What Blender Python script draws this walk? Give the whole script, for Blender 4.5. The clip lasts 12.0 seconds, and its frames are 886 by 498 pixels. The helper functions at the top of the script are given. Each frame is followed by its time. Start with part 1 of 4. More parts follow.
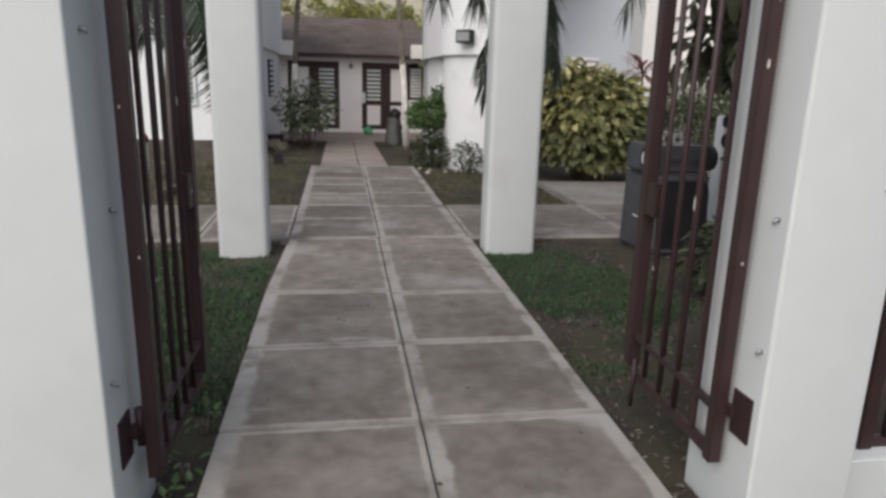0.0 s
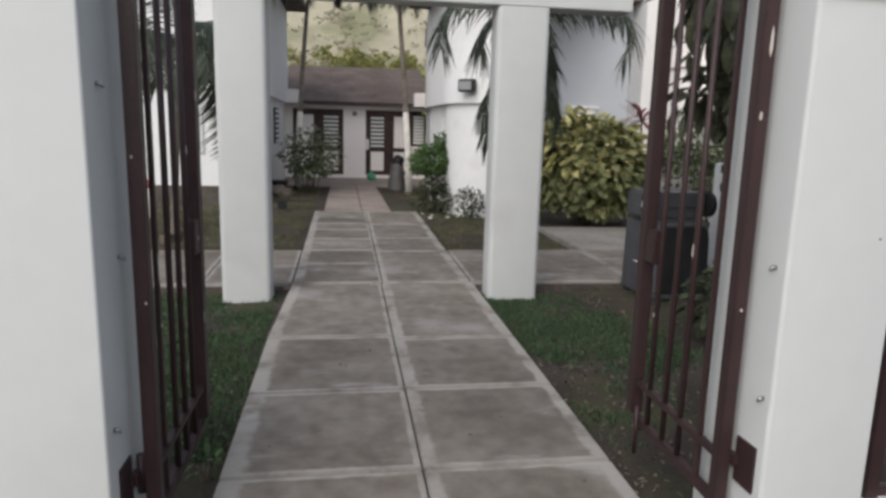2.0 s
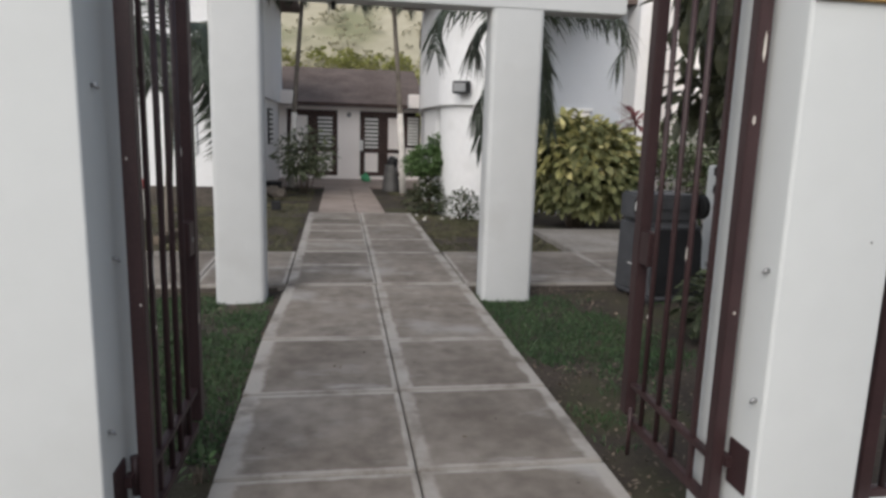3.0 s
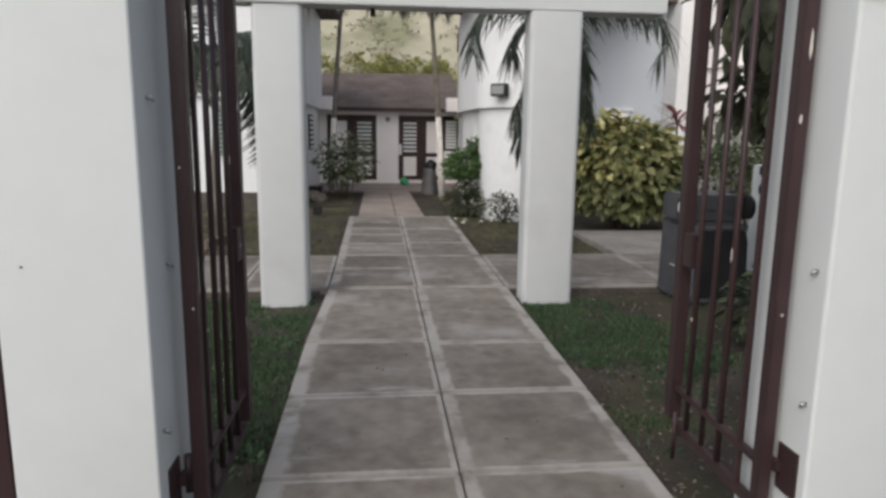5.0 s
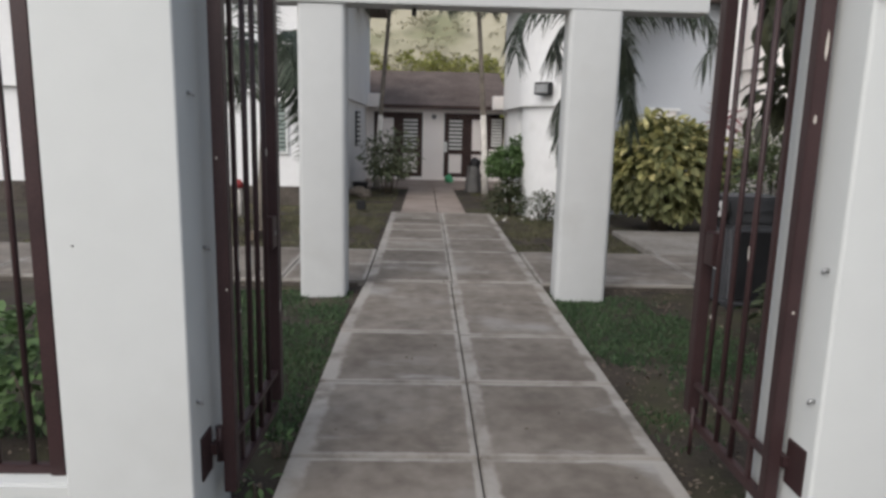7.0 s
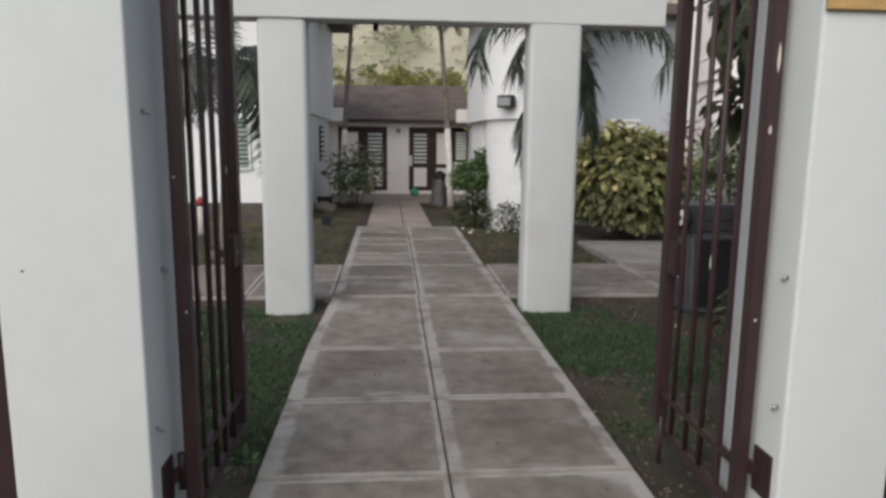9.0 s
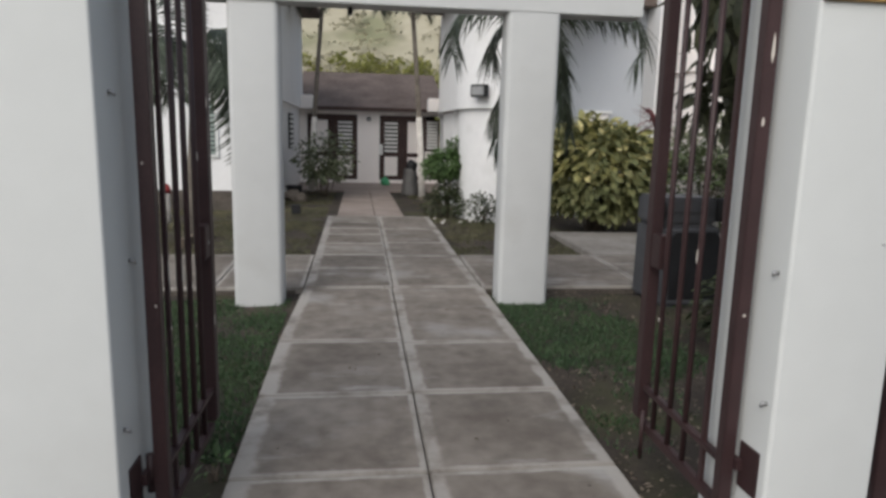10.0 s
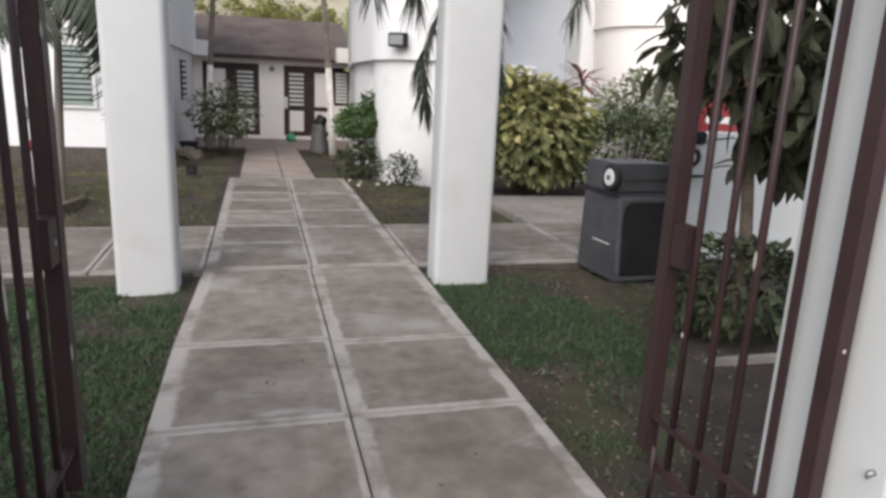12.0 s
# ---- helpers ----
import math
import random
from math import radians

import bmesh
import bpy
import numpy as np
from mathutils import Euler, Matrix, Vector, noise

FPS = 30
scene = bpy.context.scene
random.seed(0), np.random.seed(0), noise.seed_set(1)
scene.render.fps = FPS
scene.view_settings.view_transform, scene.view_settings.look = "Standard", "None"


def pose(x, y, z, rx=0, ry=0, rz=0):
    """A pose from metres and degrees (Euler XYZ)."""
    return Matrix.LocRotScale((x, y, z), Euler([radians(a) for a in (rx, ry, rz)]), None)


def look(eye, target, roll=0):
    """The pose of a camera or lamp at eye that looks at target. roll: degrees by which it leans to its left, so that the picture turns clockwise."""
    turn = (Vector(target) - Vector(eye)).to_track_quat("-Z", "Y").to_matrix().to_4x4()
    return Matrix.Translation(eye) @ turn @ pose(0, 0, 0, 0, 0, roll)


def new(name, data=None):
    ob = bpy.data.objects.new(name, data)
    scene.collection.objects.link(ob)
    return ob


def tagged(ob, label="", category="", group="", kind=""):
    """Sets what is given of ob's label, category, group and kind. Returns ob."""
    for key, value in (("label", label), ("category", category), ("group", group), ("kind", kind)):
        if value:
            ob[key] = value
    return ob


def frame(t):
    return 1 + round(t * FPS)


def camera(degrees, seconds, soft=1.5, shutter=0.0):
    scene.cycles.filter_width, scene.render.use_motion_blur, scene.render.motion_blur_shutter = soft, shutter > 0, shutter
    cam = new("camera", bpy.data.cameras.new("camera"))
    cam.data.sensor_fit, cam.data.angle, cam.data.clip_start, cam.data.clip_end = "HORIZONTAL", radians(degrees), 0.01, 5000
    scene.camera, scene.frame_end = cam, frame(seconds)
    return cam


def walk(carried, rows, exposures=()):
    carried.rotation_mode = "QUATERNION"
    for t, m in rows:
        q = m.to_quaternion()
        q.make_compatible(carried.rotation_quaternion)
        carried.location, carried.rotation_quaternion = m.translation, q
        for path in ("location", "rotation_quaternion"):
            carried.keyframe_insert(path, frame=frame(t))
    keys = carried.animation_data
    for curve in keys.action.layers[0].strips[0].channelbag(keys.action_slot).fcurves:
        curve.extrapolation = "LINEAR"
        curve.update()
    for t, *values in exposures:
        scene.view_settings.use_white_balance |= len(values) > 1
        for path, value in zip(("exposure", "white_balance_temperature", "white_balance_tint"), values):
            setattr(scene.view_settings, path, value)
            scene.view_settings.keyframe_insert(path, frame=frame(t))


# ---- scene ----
cam = camera(67.5, 12.0, soft=3.0)
PATH = [
    (0, (-0.047, 0.172, 1.481), (0.255, 2.088, 0.991), 1.5),
    (0.5, (-0.037, 0.167, 1.492), (0.216, 2.093, 1.019), 2.8),
    (1, (-0.03, 0.162, 1.496), (0.196, 2.098, 1.049), 1.8),
    (1.5, (-0.038, 0.143, 1.504), (0.202, 2.095, 1.143), 0.9),
    (2, (-0.052, 0.138, 1.496), (0.244, 2.083, 1.137), 1.5),
    (2.5, (-0.058, 0.135, 1.5), (0.262, 2.078, 1.147), 1.6),
    (4.5, (-0.057, 0.127, 1.502), (0.19, 2.077, 1.134), 1.5),
    (5, (-0.073, 0.109, 1.508), (0.126, 2.068, 1.159), 0.7),
    (5.5, (-0.092, 0.093, 1.51), (0.032, 2.06, 1.17), 0.9),
    (6, (-0.077, 0.087, 1.511), (0.04, 2.059, 1.201), 1.2),
    (6.5, (-0.014, 0.042, 1.51), (0.063, 2.011, 1.164), 1.5),
    (7, (0.018, -0.01, 1.502), (0.079, 1.957, 1.145), 1.4),
    (9, (0.027, 0.011, 1.508), (0.186, 1.98, 1.191), 0.6),
    (9.5, (0.005, 0.065, 1.51), (0.23, 2.023, 1.171), 1.6),
    (10, (-0.02, 0.104, 1.502), (0.233, 2.058, 1.156), 1.4),
    (10.5, (-0.081, 0.189, 1.48), (0.229, 2.123, 1.071), 2.7),
    (11, (-0.091, 0.331, 1.491), (0.316, 2.242, 1.066), 2.8),
    (11.5, (-0.078, 0.632, 1.491), (0.326, 2.531, 1.013), 2.4),
    (12, (-0.087, 0.95, 1.491), (0.441, 2.822, 1.025), 2.6),
]
walk(cam, [(t, look(eye, target, roll)) for t, eye, target, roll in PATH], exposures=[(0.0, 0.0, 6300, 10), (7.0, -0.02, 6300, 10), (9.5, -0.08, 6320, 9), (11.0, -0.04, 6310, 11), (11.5, 0.17, 6310, 12), (12.0, 0.40, 6320, 12)])

# ---- light: bright overcast, low soft sun from behind the gate's left ----
world = bpy.data.worlds.new("overcast_sky")
scene.world = world
world.use_nodes = True
wn = world.node_tree.nodes
sky = wn.new("ShaderNodeTexSky")
sky.sky_type = "NISHITA"
sky.sun_disc = False
sky.sun_elevation = radians(42)
sky.sun_rotation = radians(210)
sky.dust_density = 4.0
sky.air_density = 1.2
tone = wn.new("ShaderNodeHueSaturation")
tone.inputs["Saturation"].default_value = 0.6
world.node_tree.links.new(sky.outputs[0], tone.inputs["Color"])
world.node_tree.links.new(tone.outputs[0], wn["Background"].inputs["Color"])
wn["Background"].inputs["Strength"].default_value = 0.157
sun_data = bpy.data.lights.new("sun", "SUN")
sun_data.energy = 1.35
sun_data.angle = radians(80)
sun_data.color = (1.0, 0.98, 0.96)
sun = new("sun", sun_data)
sun.matrix_basis = look((-10.0, -11.3, 18.0), (0, 6, 0))


# ---- materials ----
def mat(name, low, high, rough=0.8, scale=6.0, fine=60.0, bump=0.2, metal=0.0, spot=None, spot_scale=3.0, spot_at=0.62, island=0.0, spec=0.3, rand=0.0, trans=0.0):
    """Two-scale mottled surface: low..high base colours, optional blotches, bump from the fine grain."""
    m = bpy.data.materials.new(name)
    m.use_nodes = True
    nt = m.node_tree
    n, l = nt.nodes, nt.links
    bsdf = n["Principled BSDF"]
    geo = n.new("ShaderNodeNewGeometry")
    big = n.new("ShaderNodeTexNoise")
    big.inputs["Scale"].default_value = scale
    big.inputs["Detail"].default_value = 5
    small = n.new("ShaderNodeTexNoise")
    small.inputs["Scale"].default_value = fine
    small.inputs["Detail"].default_value = 4
    l.new(geo.outputs["Position"], big.inputs["Vector"])
    l.new(geo.outputs["Position"], small.inputs["Vector"])
    add = n.new("ShaderNodeMath")
    add.operation = "MULTIPLY_ADD"
    add.inputs[1].default_value = 0.45
    l.new(small.outputs["Fac"], add.inputs[0])
    half = n.new("ShaderNodeMath")
    half.operation = "MULTIPLY"
    half.inputs[1].default_value = 0.55
    l.new(big.outputs["Fac"], half.inputs[0])
    l.new(half.outputs[0], add.inputs[2])
    ramp = n.new("ShaderNodeValToRGB")
    ramp.color_ramp.elements[0].position, ramp.color_ramp.elements[1].position = 0.36, 0.64
    ramp.color_ramp.elements[0].color = (*low, 1)
    ramp.color_ramp.elements[1].color = (*high, 1)
    l.new(add.outputs[0], ramp.inputs["Fac"])
    out = ramp.outputs["Color"]
    if island or rand:
        pick = geo.outputs["Random Per Island"] if island else n.new("ShaderNodeObjectInfo").outputs["Random"]
        amount = island or rand
        rng = n.new("ShaderNodeMapRange")
        rng.inputs["To Min"].default_value, rng.inputs["To Max"].default_value = 1 - amount, 1 + amount
        l.new(pick, rng.inputs["Value"])
        hsv = n.new("ShaderNodeHueSaturation")
        l.new(rng.outputs[0], hsv.inputs["Value"])
        l.new(out, hsv.inputs["Color"])
        out = hsv.outputs["Color"]
    if spot:
        blot = n.new("ShaderNodeTexNoise")
        blot.inputs["Scale"].default_value = spot_scale
        blot.inputs["Detail"].default_value = 6
        l.new(geo.outputs["Position"], blot.inputs["Vector"])
        edge = n.new("ShaderNodeValToRGB")
        edge.color_ramp.elements[0].position, edge.color_ramp.elements[1].position = spot_at, spot_at + 0.12
        l.new(blot.outputs["Fac"], edge.inputs["Fac"])
        mix = n.new("ShaderNodeMixRGB")
        mix.inputs["Color2"].default_value = (*spot, 1)
        l.new(edge.outputs["Color"], mix.inputs["Fac"])
        l.new(out, mix.inputs["Color1"])
        out = mix.outputs["Color"]
    l.new(out, bsdf.inputs["Base Color"])
    bsdf.inputs["Roughness"].default_value = rough
    bsdf.inputs["Metallic"].default_value = metal
    bsdf.inputs["Specular IOR Level"].default_value = spec
    if bump:
        bn = n.new("ShaderNodeBump")
        bn.inputs["Strength"].default_value = bump
        bn.inputs["Distance"].default_value = 0.01
        l.new(add.outputs[0], bn.inputs["Height"])
        l.new(bn.outputs[0], bsdf.inputs["Normal"])
    if trans:
        thin = n.new("ShaderNodeBsdfTranslucent")
        l.new(out, thin.inputs["Color"])
        both = n.new("ShaderNodeMixShader")
        both.inputs["Fac"].default_value = trans
        l.new(bsdf.outputs[0], both.inputs[1])
        l.new(thin.outputs[0], both.inputs[2])
        l.new(both.outputs[0], n["Material Output"].inputs["Surface"])
    return m


def slab_material():
    """Cast concrete panel: dark weathered middle, paler trowelled margins whose widths the mesh's two uv maps carry, stains."""
    m = mat("concrete_slab", (0.1201, 0.1027, 0.087), (0.2192, 0.1949, 0.1688), 0.85, 1.9, 9, 0.12, rand=0.14, spot=(0.2871, 0.2741, 0.2566), spot_scale=1.15, spot_at=0.575)
    nt = m.node_tree
    n, l = nt.nodes, nt.links
    bsdf = n["Principled BSDF"]
    base = bsdf.inputs["Base Color"].links[0].from_socket
    geo = n.new("ShaderNodeNewGeometry")

    def calc(kind, a, b):
        node = n.new("ShaderNodeMath")
        node.operation = kind
        for k, v in enumerate((a, b)):
            if isinstance(v, float):
                node.inputs[k].default_value = v
            else:
                l.new(v, node.inputs[k])
        return node.outputs[0]

    def grain(scale, detail, rough, offset, stretch=(1, 1, 1)):
        place = n.new("ShaderNodeMapping")
        place.inputs["Location"].default_value = offset
        place.inputs["Scale"].default_value = stretch
        l.new(geo.outputs["Position"], place.inputs["Vector"])
        node = n.new("ShaderNodeTexNoise")
        node.inputs["Scale"].default_value, node.inputs["Detail"].default_value, node.inputs["Roughness"].default_value = scale, detail, rough
        l.new(place.outputs[0], node.inputs["Vector"])
        return node.outputs["Fac"]

    def ramp(fac, lo, hi, top):
        node = n.new("ShaderNodeMapRange")
        node.interpolation_type = "SMOOTHSTEP"
        node.inputs["From Min"].default_value, node.inputs["From Max"].default_value = lo, hi
        node.inputs["To Min"].default_value, node.inputs["To Max"].default_value = 0.0, top
        l.new(fac, node.inputs["Value"])
        return node.outputs[0]

    def blend(fac, under, over):
        node = n.new("ShaderNodeMixRGB")
        l.new(fac, node.inputs["Fac"])
        l.new(under, node.inputs["Color1"])
        node.inputs["Color2"].default_value = (*over, 1)
        return node.outputs["Color"]

    sides = []
    for name in ("near_sides", "far_sides"):
        uv = n.new("ShaderNodeUVMap")
        uv.uv_map = name
        sep = n.new("ShaderNodeSeparateXYZ")
        l.new(uv.outputs[0], sep.inputs[0])
        sides += [sep.outputs["X"], sep.outputs["Y"]]
    least = calc("MINIMUM", calc("MINIMUM", sides[0], sides[1]), calc("MINIMUM", sides[2], sides[3]))
    wobble = calc("ADD", least, calc("MULTIPLY", calc("SUBTRACT", grain(7.0, 6, 0.6, (3, 9, 1)), 0.5), 1.1))
    inside = ramp(wobble, 0.8, 1.25, 1.0)
    worn = ramp(grain(3.2, 5, 0.6, (11, 2, 5)), 0.28, 0.56, 0.85)
    colour = blend(calc("MULTIPLY", calc("SUBTRACT", 1.0, inside), worn), base, (0.345, 0.325, 0.297))
    colour = blend(ramp(grain(2.4, 8, 0.64, (31, 7, 3)), 0.53, 0.70, 0.6), colour, (0.105, 0.092, 0.080))
    colour = blend(ramp(grain(2.2, 7, 0.66, (5, 17, 8), (0.6, 1.7, 1)), 0.575, 0.72, 0.62), colour, (0.36, 0.35, 0.33))
    colour = blend(ramp(grain(26.0, 3, 0.6, (2, 4, 9)), 0.68, 0.78, 0.6), colour, (0.07, 0.062, 0.054))
    l.new(colour, bsdf.inputs["Base Color"])
    return m


WHITE = mat("white_masonry_paint", (0.5873, 0.602, 0.5916), (0.6133, 0.6281, 0.6177), 0.7, 0.8, 7, 0.01, spot=(0.5568, 0.5672, 0.5533), spot_scale=1.2, spot_at=0.66)
WHITE_HOUSE = mat("bright_house_paint", (0.696, 0.696, 0.696), (0.7482, 0.7482, 0.7482), 0.75, 0.7, 9, 0.02, spot=(0.6438, 0.6438, 0.6351), spot_scale=0.9, spot_at=0.62)
# pillar and beam white, a step greyer than the columns
WHITE_PILLAR = mat("greyer_pillar_paint", (0.4915, 0.5002, 0.4959), (0.522, 0.5307, 0.5263), 0.75, 0.9, 6, 0.02, spot=(0.4611, 0.4655, 0.4567), spot_scale=1.2, spot_at=0.60)
WHITE_SHADED = mat("shaded_white_paint", (0.4524, 0.4742, 0.509), (0.522, 0.5481, 0.5829), 0.75, 0.8, 40, 0.05)
CREAM = mat("cream_wall_paint", (0.84, 0.79, 0.76), (0.89, 0.85, 0.82), 0.75, 1.0, 40, 0.03)
MAROON = mat("maroon_gloss_paint", (0.03132, 0.0174, 0.01827), (0.05046, 0.02697, 0.02784), 0.45, 5, 120, 0.15, spec=0.35)
CHIP = mat("bare_primer_chip", (0.45, 0.42, 0.38), (0.6, 0.56, 0.5), 0.7, 8, 60, 0.1)
DARKWOOD = mat("dark_stained_wood", (0.038, 0.023, 0.020), (0.066, 0.040, 0.035), 0.6, 4, 70, 0.2)
ROOF = mat("weathered_brown_roof", (0.075, 0.057, 0.050), (0.150, 0.118, 0.104), 0.9, 1.4, 12, 0.4)
CONCRETE = mat("grey_concrete", (0.1914, 0.174, 0.1566), (0.3045, 0.2828, 0.2566), 0.88, 1.6, 12, 0.3)
CONCRETE_DARK = mat("dark_brown_concrete", (0.05, 0.043, 0.037), (0.11, 0.095, 0.08), 0.9, 2.5, 30, 0.4)
TERRA = mat("worn_reddish_concrete", (0.20, 0.163, 0.142), (0.32, 0.27, 0.24), 0.88, 1.6, 30, 0.3)
SLAB = slab_material()
SOIL = mat("dry_soil_and_grass", (0.02784, 0.02262, 0.01827), (0.06438, 0.0522, 0.04089), 0.95, 3.0, 50, 1.0, spot=(0.055, 0.054, 0.028), spot_scale=0.9, spot_at=0.52)
STONE = mat("rough_stone", (0.09, 0.075, 0.06), (0.20, 0.17, 0.14), 0.95, 9, 40, 0.8, rand=0.3)
GRASS = mat("grass_blade", (0.037, 0.072, 0.033), (0.078, 0.126, 0.056), 0.6, 2.0, 30, 0, island=0.45, trans=0.2)
GRASS_DRY = mat("dry_lawn_blade", (0.075, 0.082, 0.042), (0.18, 0.162, 0.100), 0.7, 0.9, 20, 0, island=0.4, trans=0.2)
LITTER = mat("dry_leaf_litter", (0.075, 0.060, 0.045), (0.17, 0.14, 0.108), 0.9, 8, 50, 0, island=0.5)
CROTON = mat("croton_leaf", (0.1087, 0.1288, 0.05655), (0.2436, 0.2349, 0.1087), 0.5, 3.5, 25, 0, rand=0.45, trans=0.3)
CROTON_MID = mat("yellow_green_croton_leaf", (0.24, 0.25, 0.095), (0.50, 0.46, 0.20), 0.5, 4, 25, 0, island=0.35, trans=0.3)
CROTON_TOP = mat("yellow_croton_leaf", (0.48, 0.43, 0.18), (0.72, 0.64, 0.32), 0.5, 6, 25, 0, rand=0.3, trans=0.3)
BIGLEAF = mat("dark_broad_leaf", (0.040, 0.046, 0.028), (0.088, 0.092, 0.054), 0.42, 5, 30, 0, rand=0.45, trans=0.3)
LEAF = mat("shrub_leaf", (0.060, 0.085, 0.040), (0.13, 0.16, 0.075), 0.5, 4, 30, 0, island=0.45, trans=0.25)
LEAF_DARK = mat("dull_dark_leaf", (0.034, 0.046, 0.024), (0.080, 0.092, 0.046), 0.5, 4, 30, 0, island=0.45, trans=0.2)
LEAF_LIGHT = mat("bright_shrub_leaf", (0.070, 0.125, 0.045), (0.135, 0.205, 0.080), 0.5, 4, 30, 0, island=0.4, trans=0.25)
LEAF_PALE = mat("pale_variegated_leaf", (0.13, 0.17, 0.085), (0.36, 0.36, 0.27), 0.5, 9, 40, 0, island=0.4, trans=0.25)
LEAF_GREY = mat("dusty_green_leaf", (0.085, 0.105, 0.060), (0.20, 0.22, 0.135), 0.5, 4, 30, 0, island=0.45, trans=0.25)
LEAF_RED = mat("red_cordyline_leaf", (0.14, 0.05, 0.06), (0.30, 0.13, 0.13), 0.45, 6, 30, 0, island=0.4, trans=0.2)
FROND = mat("palm_leaflet", (0.03915, 0.0522, 0.03654), (0.09135, 0.1087, 0.07656), 0.4, 3, 30, 0, island=0.4, trans=0.2)
STEM = mat("woody_stem", (0.07, 0.055, 0.04), (0.16, 0.13, 0.10), 0.9, 8, 60, 0.5)
TRUNK = mat("grey_palm_trunk", (0.11, 0.095, 0.08), (0.22, 0.195, 0.165), 0.9, 5, 50, 0.5)
LIME = mat("limewashed_trunk", (0.55, 0.52, 0.48), (0.75, 0.72, 0.68), 0.9, 6, 50, 0.4)
BINGREY = mat("grey_black_plastic", (0.04785, 0.04959, 0.05394), (0.08265, 0.08526, 0.09396), 0.55, 4, 80, 0.1)
BINDARK = mat("black_plastic", (0.008, 0.008, 0.009), (0.018, 0.018, 0.02), 0.5, 4, 80, 0.1)
RUBBER = mat("black_rubber", (0.012, 0.012, 0.012), (0.022, 0.022, 0.022), 0.7, 8, 80, 0.1)
STEEL = mat("dull_steel", (0.25, 0.25, 0.25), (0.42, 0.42, 0.42), 0.45, 8, 80, 0.1, metal=0.8)
BRASS = mat("tan_sign_board", (0.38, 0.24, 0.09), (0.52, 0.34, 0.14), 0.5, 5, 60, 0.1)
INK = mat("dark_lettering", (0.05, 0.03, 0.02), (0.08, 0.05, 0.03), 0.6, 5, 60, 0)
LOUVRE = mat("white_louvre_paint", (0.62, 0.62, 0.60), (0.75, 0.75, 0.73), 0.6, 3, 60, 0.1)
# near-black sheets paint the unlit depth behind slats and doors
SHADOWBOX = mat("unlit_interior_black", (0.006, 0.006, 0.006), (0.014, 0.013, 0.012), 0.9, 3, 40, 0)
GREEN = mat("green_plastic", (0.05, 0.26, 0.12), (0.10, 0.38, 0.20), 0.5, 6, 50, 0.1)
RED = mat("red_canvas", (0.20, 0.03, 0.035), (0.30, 0.05, 0.05), 0.8, 3, 60, 0.1)
# hill and upper scrub are paled and greyed, haze put into their colours
HILL = mat("hazy_dry_hillside", (0.3132, 0.2915, 0.2132), (0.4089, 0.3741, 0.2828), 1.0, 0.06, 0.7, 0, spot=(0.2175, 0.2175, 0.1348), spot_scale=0.09, spot_at=0.52)
SCRUB = mat("hillside_scrub", (0.3306, 0.3132, 0.2175), (0.435, 0.4046, 0.2958), 1.0, 0.1, 1.2, 0, island=0.12, trans=0.6)
SCRUB_GREEN = mat("green_hillside_bush", (0.2349, 0.2479, 0.07395), (0.3741, 0.3654, 0.1479), 1.0, 0.3, 1.6, 0, island=0.30, trans=0.4)
m = bpy.data.materials.new("lamp_glass")
m.use_nodes = True
m.node_tree.nodes["Principled BSDF"].inputs["Base Color"].default_value = (0.26, 0.265, 0.27, 1)
m.node_tree.nodes["Principled BSDF"].inputs["Roughness"].default_value = 0.1
GLASS = m


# ---- builders ----
def blocks(*boxes, bevel=0.0):
    """One bmesh of axis-aligned boxes (x0, x1, y0, y1, z0, z1)."""
    bm = bmesh.new()
    for x0, x1, y0, y1, z0, z1 in boxes:
        bmesh.ops.create_cube(bm, size=1, matrix=Matrix.Translation(((x0 + x1) / 2, (y0 + y1) / 2, (z0 + z1) / 2)) @ Matrix.Diagonal((x1 - x0, y1 - y0, z1 - z0, 1)))
    if bevel:
        bmesh.ops.bevel(bm, geom=bm.edges[:], offset=bevel, segments=2, affect="EDGES")
    return bm


def rod(points, radii, sides=8):
    """A tapered round bar through the points."""
    bm = bmesh.new()
    rings = []
    for i, (p, r) in enumerate(zip(points, radii)):
        a, b = Vector(points[max(i - 1, 0)]), Vector(points[min(i + 1, len(points) - 1)])
        q = (b - a).to_track_quat("Z", "Y")
        rings.append([bm.verts.new(Vector(p) + q @ Vector((r * math.cos(k * math.tau / sides), r * math.sin(k * math.tau / sides), 0))) for k in range(sides)])
    for u, v in zip(rings, rings[1:]):
        for k in range(sides):
            bm.faces.new((u[k], u[(k + 1) % sides], v[(k + 1) % sides], v[k]))
    bm.faces.new(rings[0][::-1])
    bm.faces.new(rings[-1])
    for f in bm.faces:
        f.smooth = len(f.verts) == 4
    return bm


def extrude_outline(points, z0, z1, bevel=0.0):
    """A prism over a plan outline."""
    bm = bmesh.new()
    low = [bm.verts.new((x, y, z0)) for x, y in points]
    top = [bm.verts.new((x, y, z1)) for x, y in points]
    k = len(points)
    for i in range(k):
        bm.faces.new((low[i], low[(i + 1) % k], top[(i + 1) % k], top[i]))
    bm.faces.new(low[::-1])
    bm.faces.new(top)
    bmesh.ops.recalc_face_normals(bm, faces=bm.faces[:])
    if bevel:
        bmesh.ops.bevel(bm, geom=bm.edges[:], offset=bevel, segments=2, affect="EDGES")
    return bm


